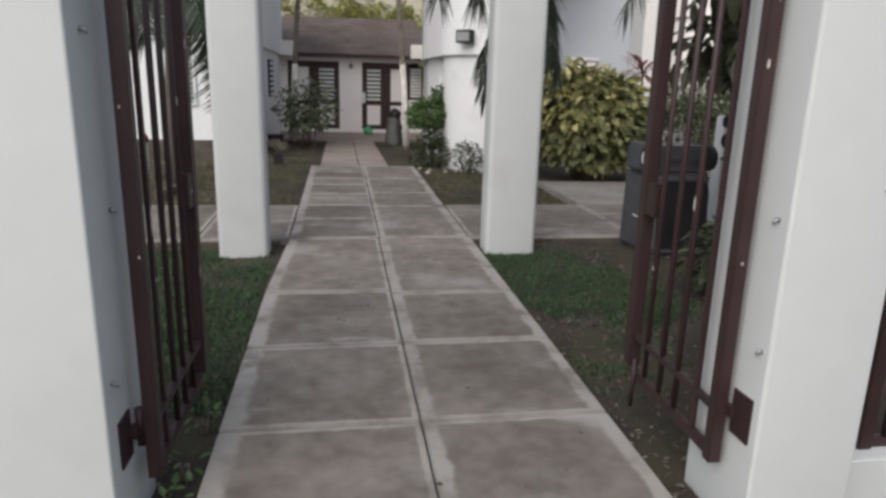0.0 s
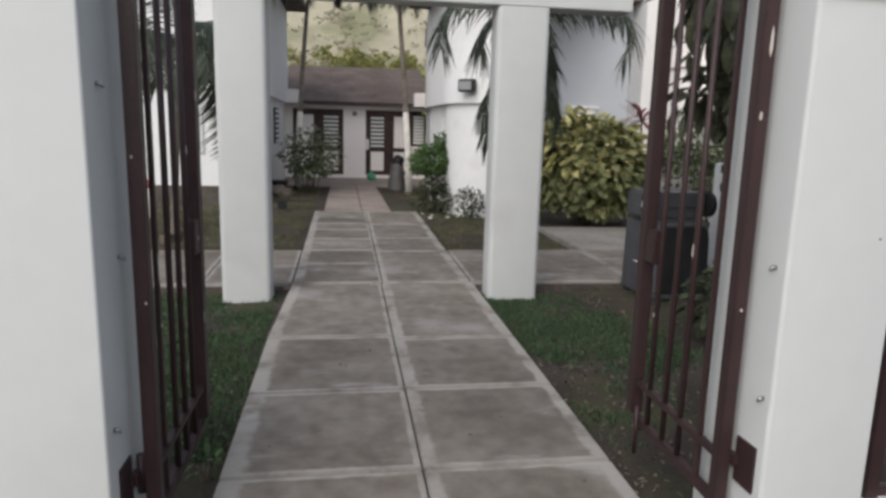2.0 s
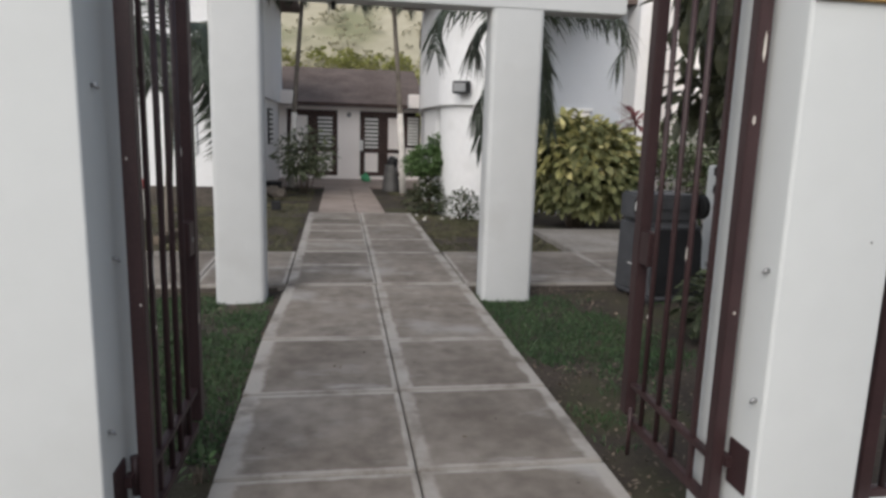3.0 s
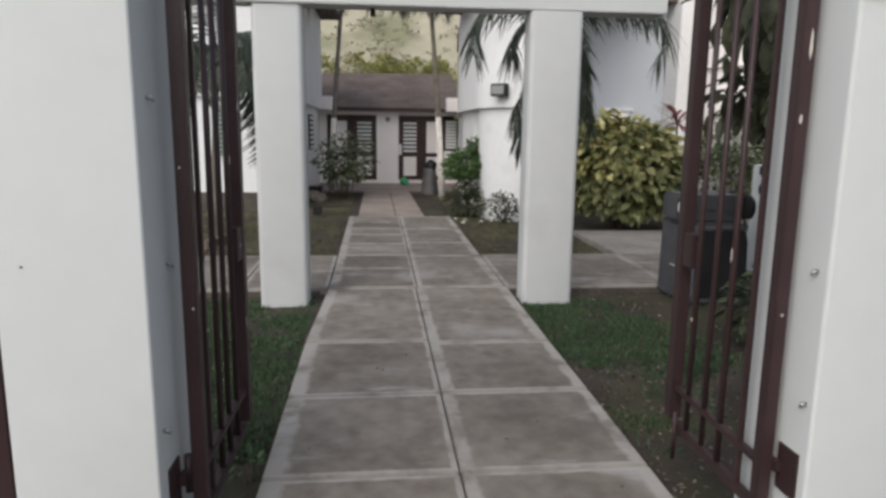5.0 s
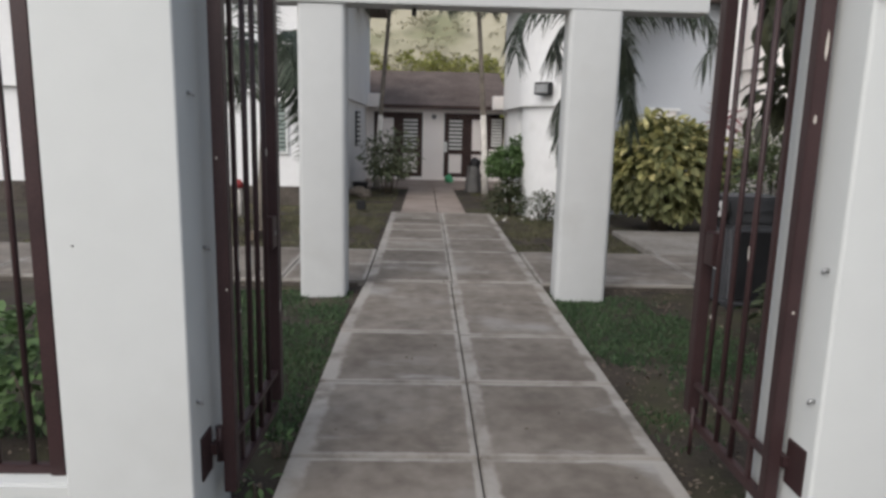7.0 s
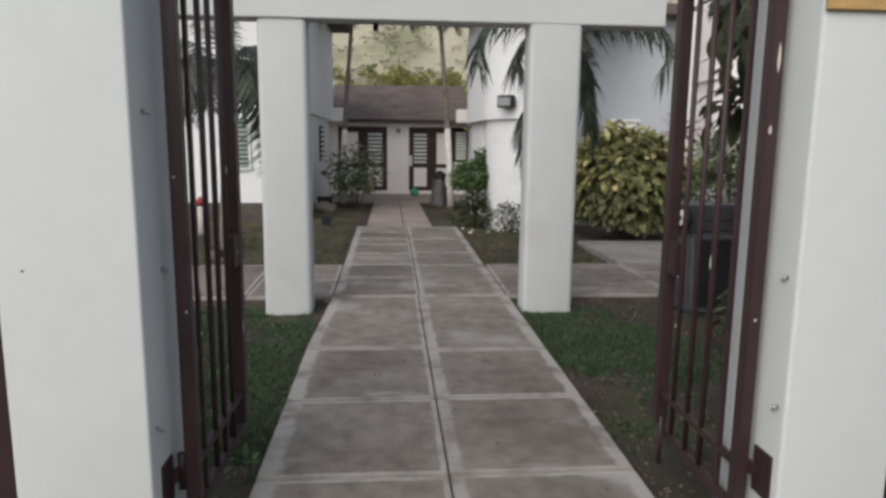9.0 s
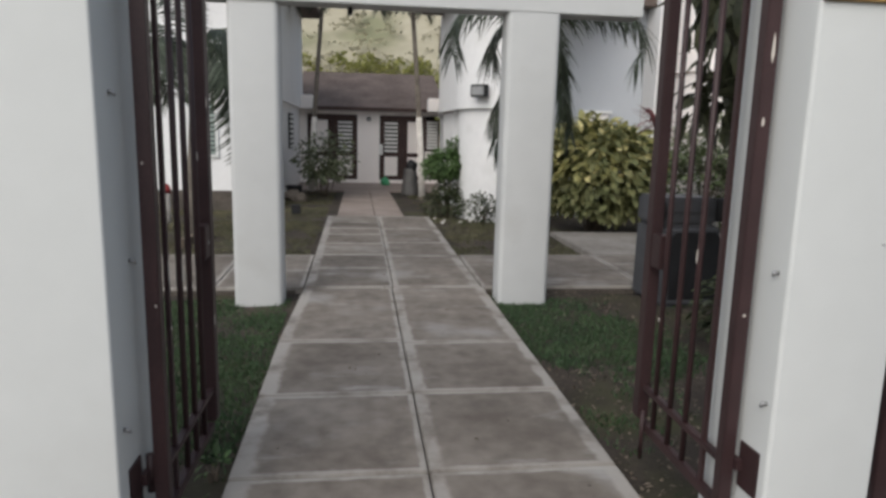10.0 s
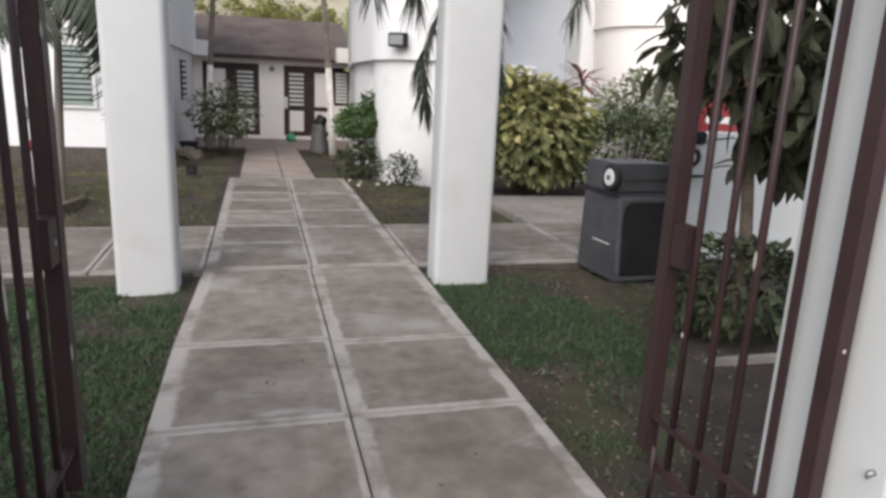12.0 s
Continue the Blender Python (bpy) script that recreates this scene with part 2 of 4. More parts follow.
def rounded_block(x0, x1, y0, y1, z0, z1, r, steps=5):
    """An upright shaft with rounded vertical arrises, smooth round them."""
    pts = []
    for px, py, a in ((x1 - r, y1 - r, 0), (x0 + r, y1 - r, 90), (x0 + r, y0 + r, 180), (x1 - r, y0 + r, 270)):
        pts += [(px + r * math.cos(radians(a + 90 * k / steps)), py + r * math.sin(radians(a + 90 * k / steps))) for k in range(steps + 1)]
    bm = extrude_outline(pts, z0, z1)
    for f in bm.faces:
        f.smooth = len(f.verts) == 4
    for e in bm.edges:
        e.smooth = len(e.link_faces) == 2 and all(len(f.verts) == 4 for f in e.link_faces)
    return bm


def mesh_of(name, bm, material):
    me = bpy.data.meshes.new(name)
    bm.to_mesh(me)
    bm.free()
    me.materials.append(material)
    return me


def part(name, bm, material, parent=None, label=""):
    ob = new(name, mesh_of(name, bm, material))
    ob.parent = parent
    return tagged(ob, label)


def thing(name, label, category, group="", kind="", at=(0, 0, 0), turn=0):
    ob = new(name)
    ob.empty_display_size = 0.1
    ob.matrix_basis = pose(*at, 0, 0, turn)
    return tagged(ob, label, category, group, kind)


def raw(name, verts, faces, material, parent=None, smooth=False):
    me = bpy.data.meshes.new(name)
    me.from_pydata(verts, [], faces)
    me.materials.append(material)
    if smooth:
        me.polygons.foreach_set("use_smooth", [True] * len(me.polygons))
    ob = new(name, me)
    ob.parent = parent
    return ob


def leaf_shape(length, width, droop=0.25, fold=0.12):
    """A pointed leaf along +x: 10 vertices, folded at the midrib."""
    v, f = [], []
    for i, (u, w) in enumerate(((0.0, 0.04), (0.3, 0.8), (0.6, 1.0), (0.85, 0.55), (1.0, 0.03))):
        z = -droop * length * u * u
        v += [(u * length, -w * width / 2, z + fold * w * width), (u * length, 0, z), (u * length, w * width / 2, z + fold * w * width)]
        if i:
            a = 3 * (i - 1)
            f += [(a, a + 1, a + 4, a + 3), (a + 1, a + 2, a + 5, a + 4)]
    return np.array(v), f


def scatter(shape, poses):
    """All leaves of one crown as vertex and face lists."""
    v, f = shape
    vv, ff = [], []
    for m in poses:
        a = np.array(m)
        base = len(vv)
        vv.extend((v @ a[:3, :3].T + a[:3, 3]).tolist())
        ff.extend([tuple(i + base for i in q) for q in f])
    return vv, ff


def crown_poses(rng, n, centre, radii, hang=0.3, shell=0.55, low=-0.8):
    """Leaf poses in an uneven ellipsoid, pointing outwards and hanging a little."""
    out = []
    lumps = [(rng.uniform(0, math.tau), rng.uniform(-0.5, 0.9), rng.uniform(0.12, 0.3)) for _ in range(7)]
    while len(out) < n:
        d = Vector((rng.gauss(0, 1), rng.gauss(0, 1), rng.gauss(0, 1))).normalized()
        if d.z < low:
            continue
        r = 0.86
        for a, h, s in lumps:
            q = Vector((math.cos(a) * math.sqrt(1 - h * h), math.sin(a) * math.sqrt(1 - h * h), h))
            r += s * max(0, d.dot(q) - 0.6) * 2
        r *= shell + (1 - shell) * rng.random() ** 0.5
        p = Vector((centre[0] + d.x * radii[0] * r, centre[1] + d.y * radii[1] * r, centre[2] + d.z * radii[2] * r))
        aim = Vector((d.x + rng.gauss(0, 0.45), d.y + rng.gauss(0, 0.45), d.z * 0.6 - hang + rng.gauss(0, 0.35))).normalized()
        q = aim.to_track_quat("X", "Z")
        s = rng.uniform(0.7, 1.25)
        out.append(Matrix.Translation(p) @ q.to_matrix().to_4x4() @ pose(0, 0, 0, rng.gauss(0, 25)) @ Matrix.Scale(s, 4))
    return out


def slope(y):
    """Height of the path's surface."""
    return 0.012 * (min(y, 11.0) - 2.87)


def lawn(x, y):
    """Height of the ground beside the path."""
    if y < 11.0:
        u = max(0.0, min(1.0, (y - 4.6) / 1.0)) if y < 6.3 else 0.0
        z = slope(y) - 0.085 + 0.022 * u * u * (3 - 2 * u)
    else:
        z = -0.045 + (-0.16 + 0.045) * min((y - 11.0) / 8.0, 1.0)
    return z


# ---- ground ----
xs = sorted(set([-400, -150, -60, -30, -16, -10] + [round(-8 + 0.25 * i, 3) for i in range(65)] + [10, 16, 30, 60, 150, 400]))
ys = sorted(set([-300, -100, -40, -15, -8, -4] + [round(-2 + 0.25 * i, 3) for i in range(100)] + [26, 30, 36, 60, 150, 400]))
verts = []
for yy in ys:
    for xx in xs:
        bumpy = 0.02 * noise.noise((xx * 1.3, yy * 1.3, 0)) if -8 < xx < 8 and -2 < yy < 22 else 0
        verts.append((xx, yy, lawn(xx, yy) + bumpy))
w = len(xs)
faces = [(j * w + i, j * w + i + 1, (j + 1) * w + i + 1, (j + 1) * w + i) for j in range(len(ys) - 1) for i in range(w - 1)]
ground = tagged(raw("ground", verts, faces, SOIL, smooth=True), "dry soil garden ground with thin patchy grass", "ground", kind="structure")

# hillside behind the houses
verts, faces = [], []
nx, ny = 60, 40
for j in range(ny):
    for i in range(nx):
        xx, yy = -220 + 440 * i / (nx - 1), 45 + 260 * j / (ny - 1)
        rise = 0.62 * max(0, yy - 52) ** 0.98
        verts.append((xx, yy, -0.3 + rise + min(rise, 6) * noise.noise((xx * 0.02, yy * 0.02, 3)) + 0.5 * noise.noise((xx * 0.15, yy * 0.15, 1))))
faces = [(j * nx + i, j * nx + i + 1, (j + 1) * nx + i + 1, (j + 1) * nx + i) for j in range(ny - 1) for i in range(nx - 1)]
hill = tagged(raw("hillside", verts, faces, HILL, smooth=True), "steep hillside of dry yellow-green scrub", "hill", kind="structure")
rng = random.Random(5)
shape = (np.array([(0, -0.11, 0), (0.25, -0.09, 0.03), (0.27, 0.09, 0), (0, 0.11, 0.03)]), [(0, 1, 2, 3)])
poses, low_poses = [], []
for _ in range(2600):
    yy = 60 + 125 * rng.random() ** 1.4
    xx = rng.uniform(-0.5, 0.5) * yy
    r = rng.uniform(0.25, 0.6)
    poses += crown_poses(rng, 11, (xx, yy, 0.62 * (yy - 52) + rng.uniform(-0.3, 0.3)), (r, r, r * 0.35), -0.4)
for _ in range(760):
    yy = 54 + 11 * rng.random() ** 1.5
    xx = rng.uniform(-0.4, 0.4) * yy
    r = rng.uniform(0.3, 0.9)
    low_poses += crown_poses(rng, 34, (xx, yy, 0.62 * (yy - 52) + 0.3 * r), (r, r, r * 0.7), -0.3)
tagged(raw("hillside_scrub", *scatter(shape, poses), SCRUB), "dense scrub bushes covering the dry hillside", "scrub", kind="stuff")
tagged(raw("hillside_bushes", *scatter(shape, low_poses), SCRUB_GREEN), "yellow-green bushes along the foot of the hill", "scrub", kind="stuff")


# plain unseen wall, added behind the walker to cut light on the columns
tagged(part("light_block_wall", blocks((-9, 9, -6.4, -6.2, -0.4, 2.6)), CONCRETE), "added unseen grey wall cutting light from behind", "wall", kind="structure")


# ---- path: slabs are separate panels on a bed ----
LEFT, MID, RIGHT = -0.585, 0.297, 1.178


def slab_mesh(wx, wy, sides, taper, thick=0.09):
    """One slab; sides are the margin widths left, right, near and far, taper moves the far left corner in."""
    me = mesh_of("slab", blocks((-wx / 2, wx / 2, -wy / 2, wy / 2, -thick, 0), bevel=0.007), SLAB)
    near, far = me.uv_layers.new(name="near_sides"), me.uv_layers.new(name="far_sides")
    for loop in me.loops:
        c = me.vertices[loop.vertex_index].co
        near.data[loop.index].uv = ((c.x + wx / 2) / sides[0], (c.y + wy / 2) / sides[2])
        far.data[loop.index].uv = ((wx / 2 - c.x) / sides[1], (wy / 2 - c.y) / sides[3])
    for v in me.vertices:
        if v.co.x < 0:
            v.co.x += taper * (v.co.y / wy + 0.5)
    return me


path = tagged(part("path", blocks((LEFT + 0.03, RIGHT - 0.03, -2.6, 6.2, -0.30, -0.035)), CONCRETE_DARK), "straight garden path of paired grey concrete slabs", "path", kind="structure")
path.matrix_basis = Matrix.Translation((0, 0, slope(0))) @ Matrix.Rotation(math.atan(0.012), 4, "X")
slab_list = []


def slab(x0, x1, y0, y1, up=0.0, gap=0.009, sides=(0.035, 0.035, 0.035, 0.035), taper=0.0):
    ob = new("slab", slab_mesh(x1 - x0 - gap, y1 - y0 - 0.015, sides, taper))
    ob.matrix_basis = Matrix.Translation(((x0 + x1) / 2, (y0 + y1) / 2, slope((y0 + y1) / 2) + up)) @ Matrix.Rotation(math.atan(0.012) + rng.gauss(0, 0.002), 4, "X")
    slab_list.append(ob)


rows_left = [-2.6, -1.6, -0.7, 0.2, 1.1, 1.985, 2.85, 3.745, 4.70]
rows_right = [-2.6, -1.6, -0.7, 0.2, 1.1, 1.985, 2.85, 3.75, 4.64]
for a, b in zip(rows_left, rows_left[1:]):
    slab(LEFT, MID, a, b, sides=(0.095, 0.03, 0.031, 0.034))
slab(LEFT, MID, 4.70, 6.265, sides=(0.085, 0.03, 0.03, 0.035), taper=0.055)
for a, b in zip(rows_right, rows_right[1:]):
    slab(MID, RIGHT, a, b, sides=(0.068, 0.07, 0.031, 0.034))
slab(MID, RIGHT, 4.64, 6.265, sides=(0.07, 0.085, 0.03, 0.035))
for a, b in zip([6.275, 7.12, 7.85, 8.6, 9.3, 9.85, 10.45], [7.12, 7.85, 8.6, 9.3, 9.85, 10.45, 11.15]):
    slab(-0.525, 0.31, a, b, 0.004, sides=(0.085, 0.025, 0.03, 0.05))
for a, b in zip([6.275, 7.78, 8.66, 9.8], [7.78, 8.66, 9.8, 11.15]):
    slab(0.31, 1.16, a, b, 0.004, sides=(0.045, 0.085, 0.03, 0.05))
# cross walk either side, and the raised terrace beyond it
for a, b in zip([-7.0, -5.6, -4.2, -2.8, -1.35], [-5.6, -4.2, -2.8, -1.35, -0.527]):
    slab(a, b, 6.26, 7.86, 0.0)
for a, b in zip([1.17, 2.83], [2.83, 3.62]):
    slab(a, b, 6.26, 7.86, 0.0)
bpy.context.view_layer.update()
# edge strip coloured dark for the stained face and the soil shadow
for name, a, b in (("left", -4.2, LEFT - 0.02), ("right", RIGHT + 0.02, 5.2)):
    tagged(part("walk_edge_" + name, blocks((a, b, 6.232, 6.262, -0.25, slope(6.25) - 0.022), bevel=0.004), CONCRETE_DARK), "dark cross walk edge, stain and soil shadow in its colour", "kerb", kind="structure")
for ob in slab_list:
    ob.parent = path
    ob.matrix_parent_inverse = path.matrix_basis.inverted()
bed = tagged(part("walk_bed", blocks((-7, -0.55, 6.3, 7.82, -0.25, -0.03), (1.16, 3.6, 6.3, 7.82, -0.25, -0.03), (-0.5, 1.14, 6.3, 11.1, -0.25, 0.005)), CONCRETE_DARK), "dark concrete bed below the cross walk", "path", kind="structure")
terrace = tagged(part("terrace", blocks((2.85, 7.6, 7.872, 9.75, -0.2, 0.062), bevel=0.010), CONCRETE), "pale concrete paving beside the cross walk", "paving", kind="structure")
narrow = tagged(part("far_path", blocks((-0.40, 0.27, 11.16, 18.3, -0.25, 0.0), (0.285, 0.80, 11.16, 18.3, -0.25, 0.0), bevel=0.01), TERRA), "narrow reddish concrete path to the doors", "path", kind="structure")
for v in narrow.data.vertices:
    if v.co.z > -0.1:
        v.co.z += 0.0 - 0.013 * (v.co.y - 11.16)
porch = tagged(part("porch_floor", blocks((-1.8, 2.5, 18.3, 21.0, -0.3, -0.10), bevel=0.01), TERRA), "reddish concrete porch floor before the doors", "floor", kind="structure")


# ---- gate columns ----
def column(x0, x1, y0, y1, label, arris):
    ob = part("gate_column", rounded_block(x0, x1, y0, y1, -0.3, 3.0, arris), WHITE)
    return tagged(ob, label, "column", "gate columns")


col_l = column(-1.218, -0.775, 2.168, 2.60, "white painted square masonry gate column with small bolts", 0.010)
col_r = column(1.345, 1.74, 2.02, 2.43, "white painted square masonry gate column with tan sign", 0.014)


def wall_bolt(x, y, z, sx):
    ob = part("wall_bolt", rod([(x, y, z), (x + 0.012 * sx, y, z), (x + 0.022 * sx, y, z - 0.012)], [0.008, 0.008, 0.004], 8), STEEL)
    tagged(ob, "small rusty cut-off bolt in the column", "bolt", "column bolts")


for y, z in ((2.062, 0.629), (2.075, 1.077)):
    wall_bolt(1.345, y, z, -1)
for y, z in ((2.275, 1.60), (2.374, 1.059), (2.237, 0.525)):
    wall_bolt(-0.775, y, z, 1)

for x, y, z in ((-1.133, 2.168, 1.094), (1.66, 2.02, 1.18)):
    tagged(part("nail", rod([(x, y + 0.004, z), (x, y - 0.004, z), (x, y - 0.006, z)], [0.0042, 0.0042, 0.002], 8), STEEL), "small rusty nail head in the white column", "nail", "column nails")

sign = thing("wall_sign", "tan board with illegible dark lettering on the column", "sign", at=(1.335, 2.02, 1.918))
part("board", blocks((0.012, 0.30, -0.018, -0.001, 0.0, 0.16), bevel=0.003), BRASS, sign)
x = 0.075
for wd in (0.05, 0.03, 0.025):
    part("lettering", blocks((x, x + wd, -0.021, -0.0175, 0.055, 0.072)), INK, sign, "dark illegible word")
    x += wd + 0.012


# ---- gate leaves ----
def gate_leaf(label, hinge, far, z0):
    """A leaf in its own plane: local x runs from the hinge to the free edge."""
    dx, dy = far[0] - hinge[0], far[1] - hinge[1]
    g = thing("gate_leaf", label, "gate", "gate leaves", at=(hinge[0], hinge[1], 0), turn=math.degrees(math.atan2(dy, dx)))
    L = math.hypot(dx, dy)
    part("stile", blocks((-0.024, 0.024, -0.024, 0.024, z0 - 0.03, 2.32), bevel=0.003), MAROON, g)
    part("stile", blocks((L - 0.034, L + 0.034, -0.026, 0.026, z0 + 0.02, 2.32), bevel=0.004), MAROON, g)
    for zz, hh in ((z0, 0.020), (z0 + 0.175, 0.012), (2.15, 0.012), (2.30, 0.02)):
        part("rail", blocks((0.026, L - 0.036, -0.016, 0.016, zz - hh, zz + hh), bevel=0.003), MAROON, g)
    part("flat_bar", blocks((0.141, 0.167, -0.008, 0.008, z0 + 0.018, 2.28), bevel=0.002), MAROON, g)
    for u in (0.315, 0.455, 0.605):
        part("bar", rod([(u, 0, z0 + 0.018), (u, 0, 1.2), (u, 0, 2.28)], [0.0125] * 3, 8), MAROON, g)
    box = part("lock_box", blocks((L - 0.125, L - 0.036, -0.024, 0.024, 0.93, 1.08), bevel=0.004), MAROON, g)
    part("keyhole", rod([(L - 0.07, -0.0245, 1.0), (L - 0.07, -0.027, 1.0)], [0.012, 0.010], 10), STEEL, box)
    part("drop_bolt", rod([(L - 0.10, 0.03, 0.03), (L - 0.10, 0.03, 0.26)], [0.010, 0.010], 8), MAROON, g)
    return g


gate_r = gate_leaf("open maroon steel bar gate leaf with chipped paint", (1.297, 2.19), (1.316, 2.945), 0.175)
gate_l = gate_leaf("open maroon steel bar gate leaf with chipped paint", (-0.708, 2.395), (-0.700, 3.165), 0.125)


def chip(g, u0, u1, v0, v1, z, h):
    """A pale lozenge where the paint has flaked off, under a millimetre proud."""
    bm = bmesh.new()
    ring = [(0.5, 0.0), (0.95, 0.25), (0.85, 0.7), (0.55, 1.0), (0.15, 0.8), (0.05, 0.3)]
    for f in (0.0, 1.0):
        for a, b in ring:
            if u1 - u0 > v1 - v0:
                bm.verts.new((u0 + (u1 - u0) * a, v0 + (v1 - v0) * f, z + h * b))
            else:
                bm.verts.new((u0 + (u1 - u0) * f, v0 + (v1 - v0) * a, z + h * b))
    bm.verts.ensure_lookup_table()
    n = len(ring)
    bm.faces.new(bm.verts[:n])
    bm.faces.new(bm.verts[n:])
    for k in range(n):
        bm.faces.new((bm.verts[k], bm.verts[(k + 1) % n], bm.verts[n + (k + 1) % n], bm.verts[n + k]))
    bmesh.ops.recalc_face_normals(bm, faces=bm.faces[:])
    part("paint_chip", bm, CHIP, g, "pale patch of bare primer")


for v, z, h in ((-0.006, 1.745, 0.10), (0.004, 1.545, 0.032), (-0.002, 0.90, 0.012)):
    chip(gate_r, -0.0248, -0.0238, v - 0.006, v + 0.006, z, h)
for v, z in ((0.008, 1.375), (-0.012, 0.897)):
    chip(gate_l, -0.0248, -0.0238, v - 0.004, v + 0.004, z, 0.012)
for u, v, z, h in ((0.755, -0.0265, 0.60, 0.06), (0.745, -0.0265, 1.58, 0.05), (0.154, -0.0085, 0.93, 0.11), (0.154, -0.0085, 0.765, 0.015), (0.315, -0.013, 0.89, 0.12), (0.455, -0.013, 0.845, 0.03), (0.605, -0.013, 1.36, 0.04)):
    chip(gate_l, u - 0.009, u + 0.009, v - 0.0006, v + 0.0006, z, h)
for u, z, h in ((0.315, 1.02, 0.06), (0.605, 0.70, 0.02)):
    chip(gate_r, u - 0.007, u + 0.007, 0.0122, 0.0134, z, h)


def hinge(x, y, z, sx, label):
    h = thing("hinge", label, "hinge", "gate hinges", at=(x, y, z))
    part("plate", blocks((0, 0.008 * sx, -0.065, 0.045, -0.085, 0.085) if sx > 0 else (0.008 * sx, 0, -0.065, 0.045, -0.085, 0.085), bevel=0.002), MAROON, h)
    part("knuckle", rod([(0.028 * sx, 0.075, -0.07), (0.028 * sx, 0.075, 0.07)], [0.016, 0.016], 10), MAROON, h)
    part("strap", blocks((min(0.008 * sx, 0.03 * sx), max(0.008 * sx, 0.03 * sx), 0.02, 0.065, -0.02, 0.02)), MAROON, h)


for z in (0.36, 2.24):
    hinge(1.345, 2.125, z, -1, "maroon steel plate hinge bolted to the column")
    hinge(-0.775, 2.315, z - 0.07, 1, "maroon steel plate hinge bolted to the column")


# ---- fence panels beside the columns ----
def fence_panel(x0, x1, y, z0, label):
    f = thing("steel_fence", label, "fence", "fence panels", at=(x0, y, 0))
    L = x1 - x0
    for u in (0.03, L - 0.03):
        part("post", blocks((u - 0.03, u + 0.03, -0.03, 0.03, z0 - 0.02, 2.3), bevel=0.004), MAROON, f)
    for zz in (z0, 2.2):
        part("rail", blocks((0.062, L - 0.062, -0.018, 0.018, zz - 0.018, zz + 0.018), bevel=0.003), MAROON, f)
    n = int(L / 0.13)
    for k in range(1, n):
        part("bar", rod([(L * k / n, 0, z0 + 0.02), (L * k / n, 0, 2.18)], [0.012, 0.012], 8), MAROON, f)


fence_panel(-3.4, -1.36, 2.45, 0.15, "maroon steel bar fence panel on low white wall")
fence_panel(1.93, 3.9, 2.24, 0.15, "maroon steel bar fence panel on low white wall")
tagged(part("plinth_wall_left", blocks((-6.0, -1.22, 2.36, 2.54, -0.3, 0.128), bevel=0.01), WHITE), "low white painted wall below the fence", "wall", kind="structure")
tagged(part("plinth_wall_right", blocks((1.742, 6.0, 2.15, 2.33, -0.3, 0.128), bevel=0.01), WHITE), "low white painted wall below the fence", "wall", kind="structure")

# ---- portal: two pillars and a beam ----
for x0, x1, y0 in ((-1.085, -0.672, 5.86), (1.232, 1.692, 5.84)):
    tagged(part("portal_pillar", rounded_block(x0, x1, y0, y0 + 0.27, -0.3, 2.52, 0.045), WHITE_PILLAR), "white painted square concrete pillar standing in grass", "pillar", "portal pillars")
tagged(part("portal_beam", blocks((-2.3, 2.42, 5.838, 6.09, 2.5205, 2.85), bevel=0.008), WHITE_PILLAR), "white painted concrete beam across two pillars", "beam")


tagged(part("beam_stub", rod([(-0.095, 6.0, 2.523), (-0.095, 6.0, 2.47), (-0.095, 6.0, 2.455)], [0.022, 0.022, 0.016], 10), BINDARK), "short dark lamp holder below the beam", "fixture")


# ---- houses ----
def house_body(name, outline, upper, z_mid, z_top, label):
    h = thing(name, label, "house")
    part("wall", extrude_outline(outline, -0.4, z_mid), WHITE_HOUSE, h)
    part("upper_wall", extrude_outline(upper, z_mid + 0.001, z_top), WHITE_HOUSE, h)
    return h


left_house = house_body("side_house", [(-9, 13.45), (-1.80, 13.45), (-1.80, 20.98), (-9, 20.98)], [(-9.1, 13.35), (-1.70, 13.35), (-1.70, 20.97), (-9.1, 20.97)], 2.12, 4.73, "white two-storey house with louvred window and stone plinth")
part("roof", blocks((-9.5, -1.14, 12.85, 20.97, 4.731, 4.93), bevel=0.01), ROOF, left_house, "brown overhanging eave and roof")
part("plinth", blocks((-9, -1.75, 13.22, 13.44, -0.3, 0.29), bevel=0.04), CONCRETE_DARK, left_house, "dark rough stone plinth")


def louvre_window(name, parent, x0, x1, z0, z1, y, n, label, frame_mat, slat_mat=None):
    """A louvred window in a wall that faces -y."""
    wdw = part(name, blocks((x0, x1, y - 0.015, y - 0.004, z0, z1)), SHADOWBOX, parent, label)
    part("window_frame", blocks((x0 - 0.05, x0, y - 0.05, y - 0.002, z0 - 0.05, z1 + 0.05), (x1, x1 + 0.05, y - 0.05, y - 0.002, z0 - 0.05, z1 + 0.05), (x0, x1, y - 0.05, y - 0.002, z1, z1 + 0.05), (x0, x1, y - 0.05, y - 0.002, z0 - 0.05, z0)), frame_mat, wdw)
    h = (z1 - z0) / n
    me = None
    for k in range(n):
        if me is None:
            bm = blocks((-(x1 - x0) / 2 + 0.004, (x1 - x0) / 2 - 0.004, -0.004, 0.004, -h * 0.42, h * 0.42))
            bmesh.ops.rotate(bm, verts=bm.verts[:], matrix=Matrix.Rotation(radians(-32), 3, "X"))
            me = mesh_of("slat", bm, slat_mat or LOUVRE)
        s = new("slat", me)
        s.matrix_basis = Matrix.Translation(((x0 + x1) / 2, y - 0.034, z0 + h * (k + 0.5)))
        s.parent = wdw
    return wdw


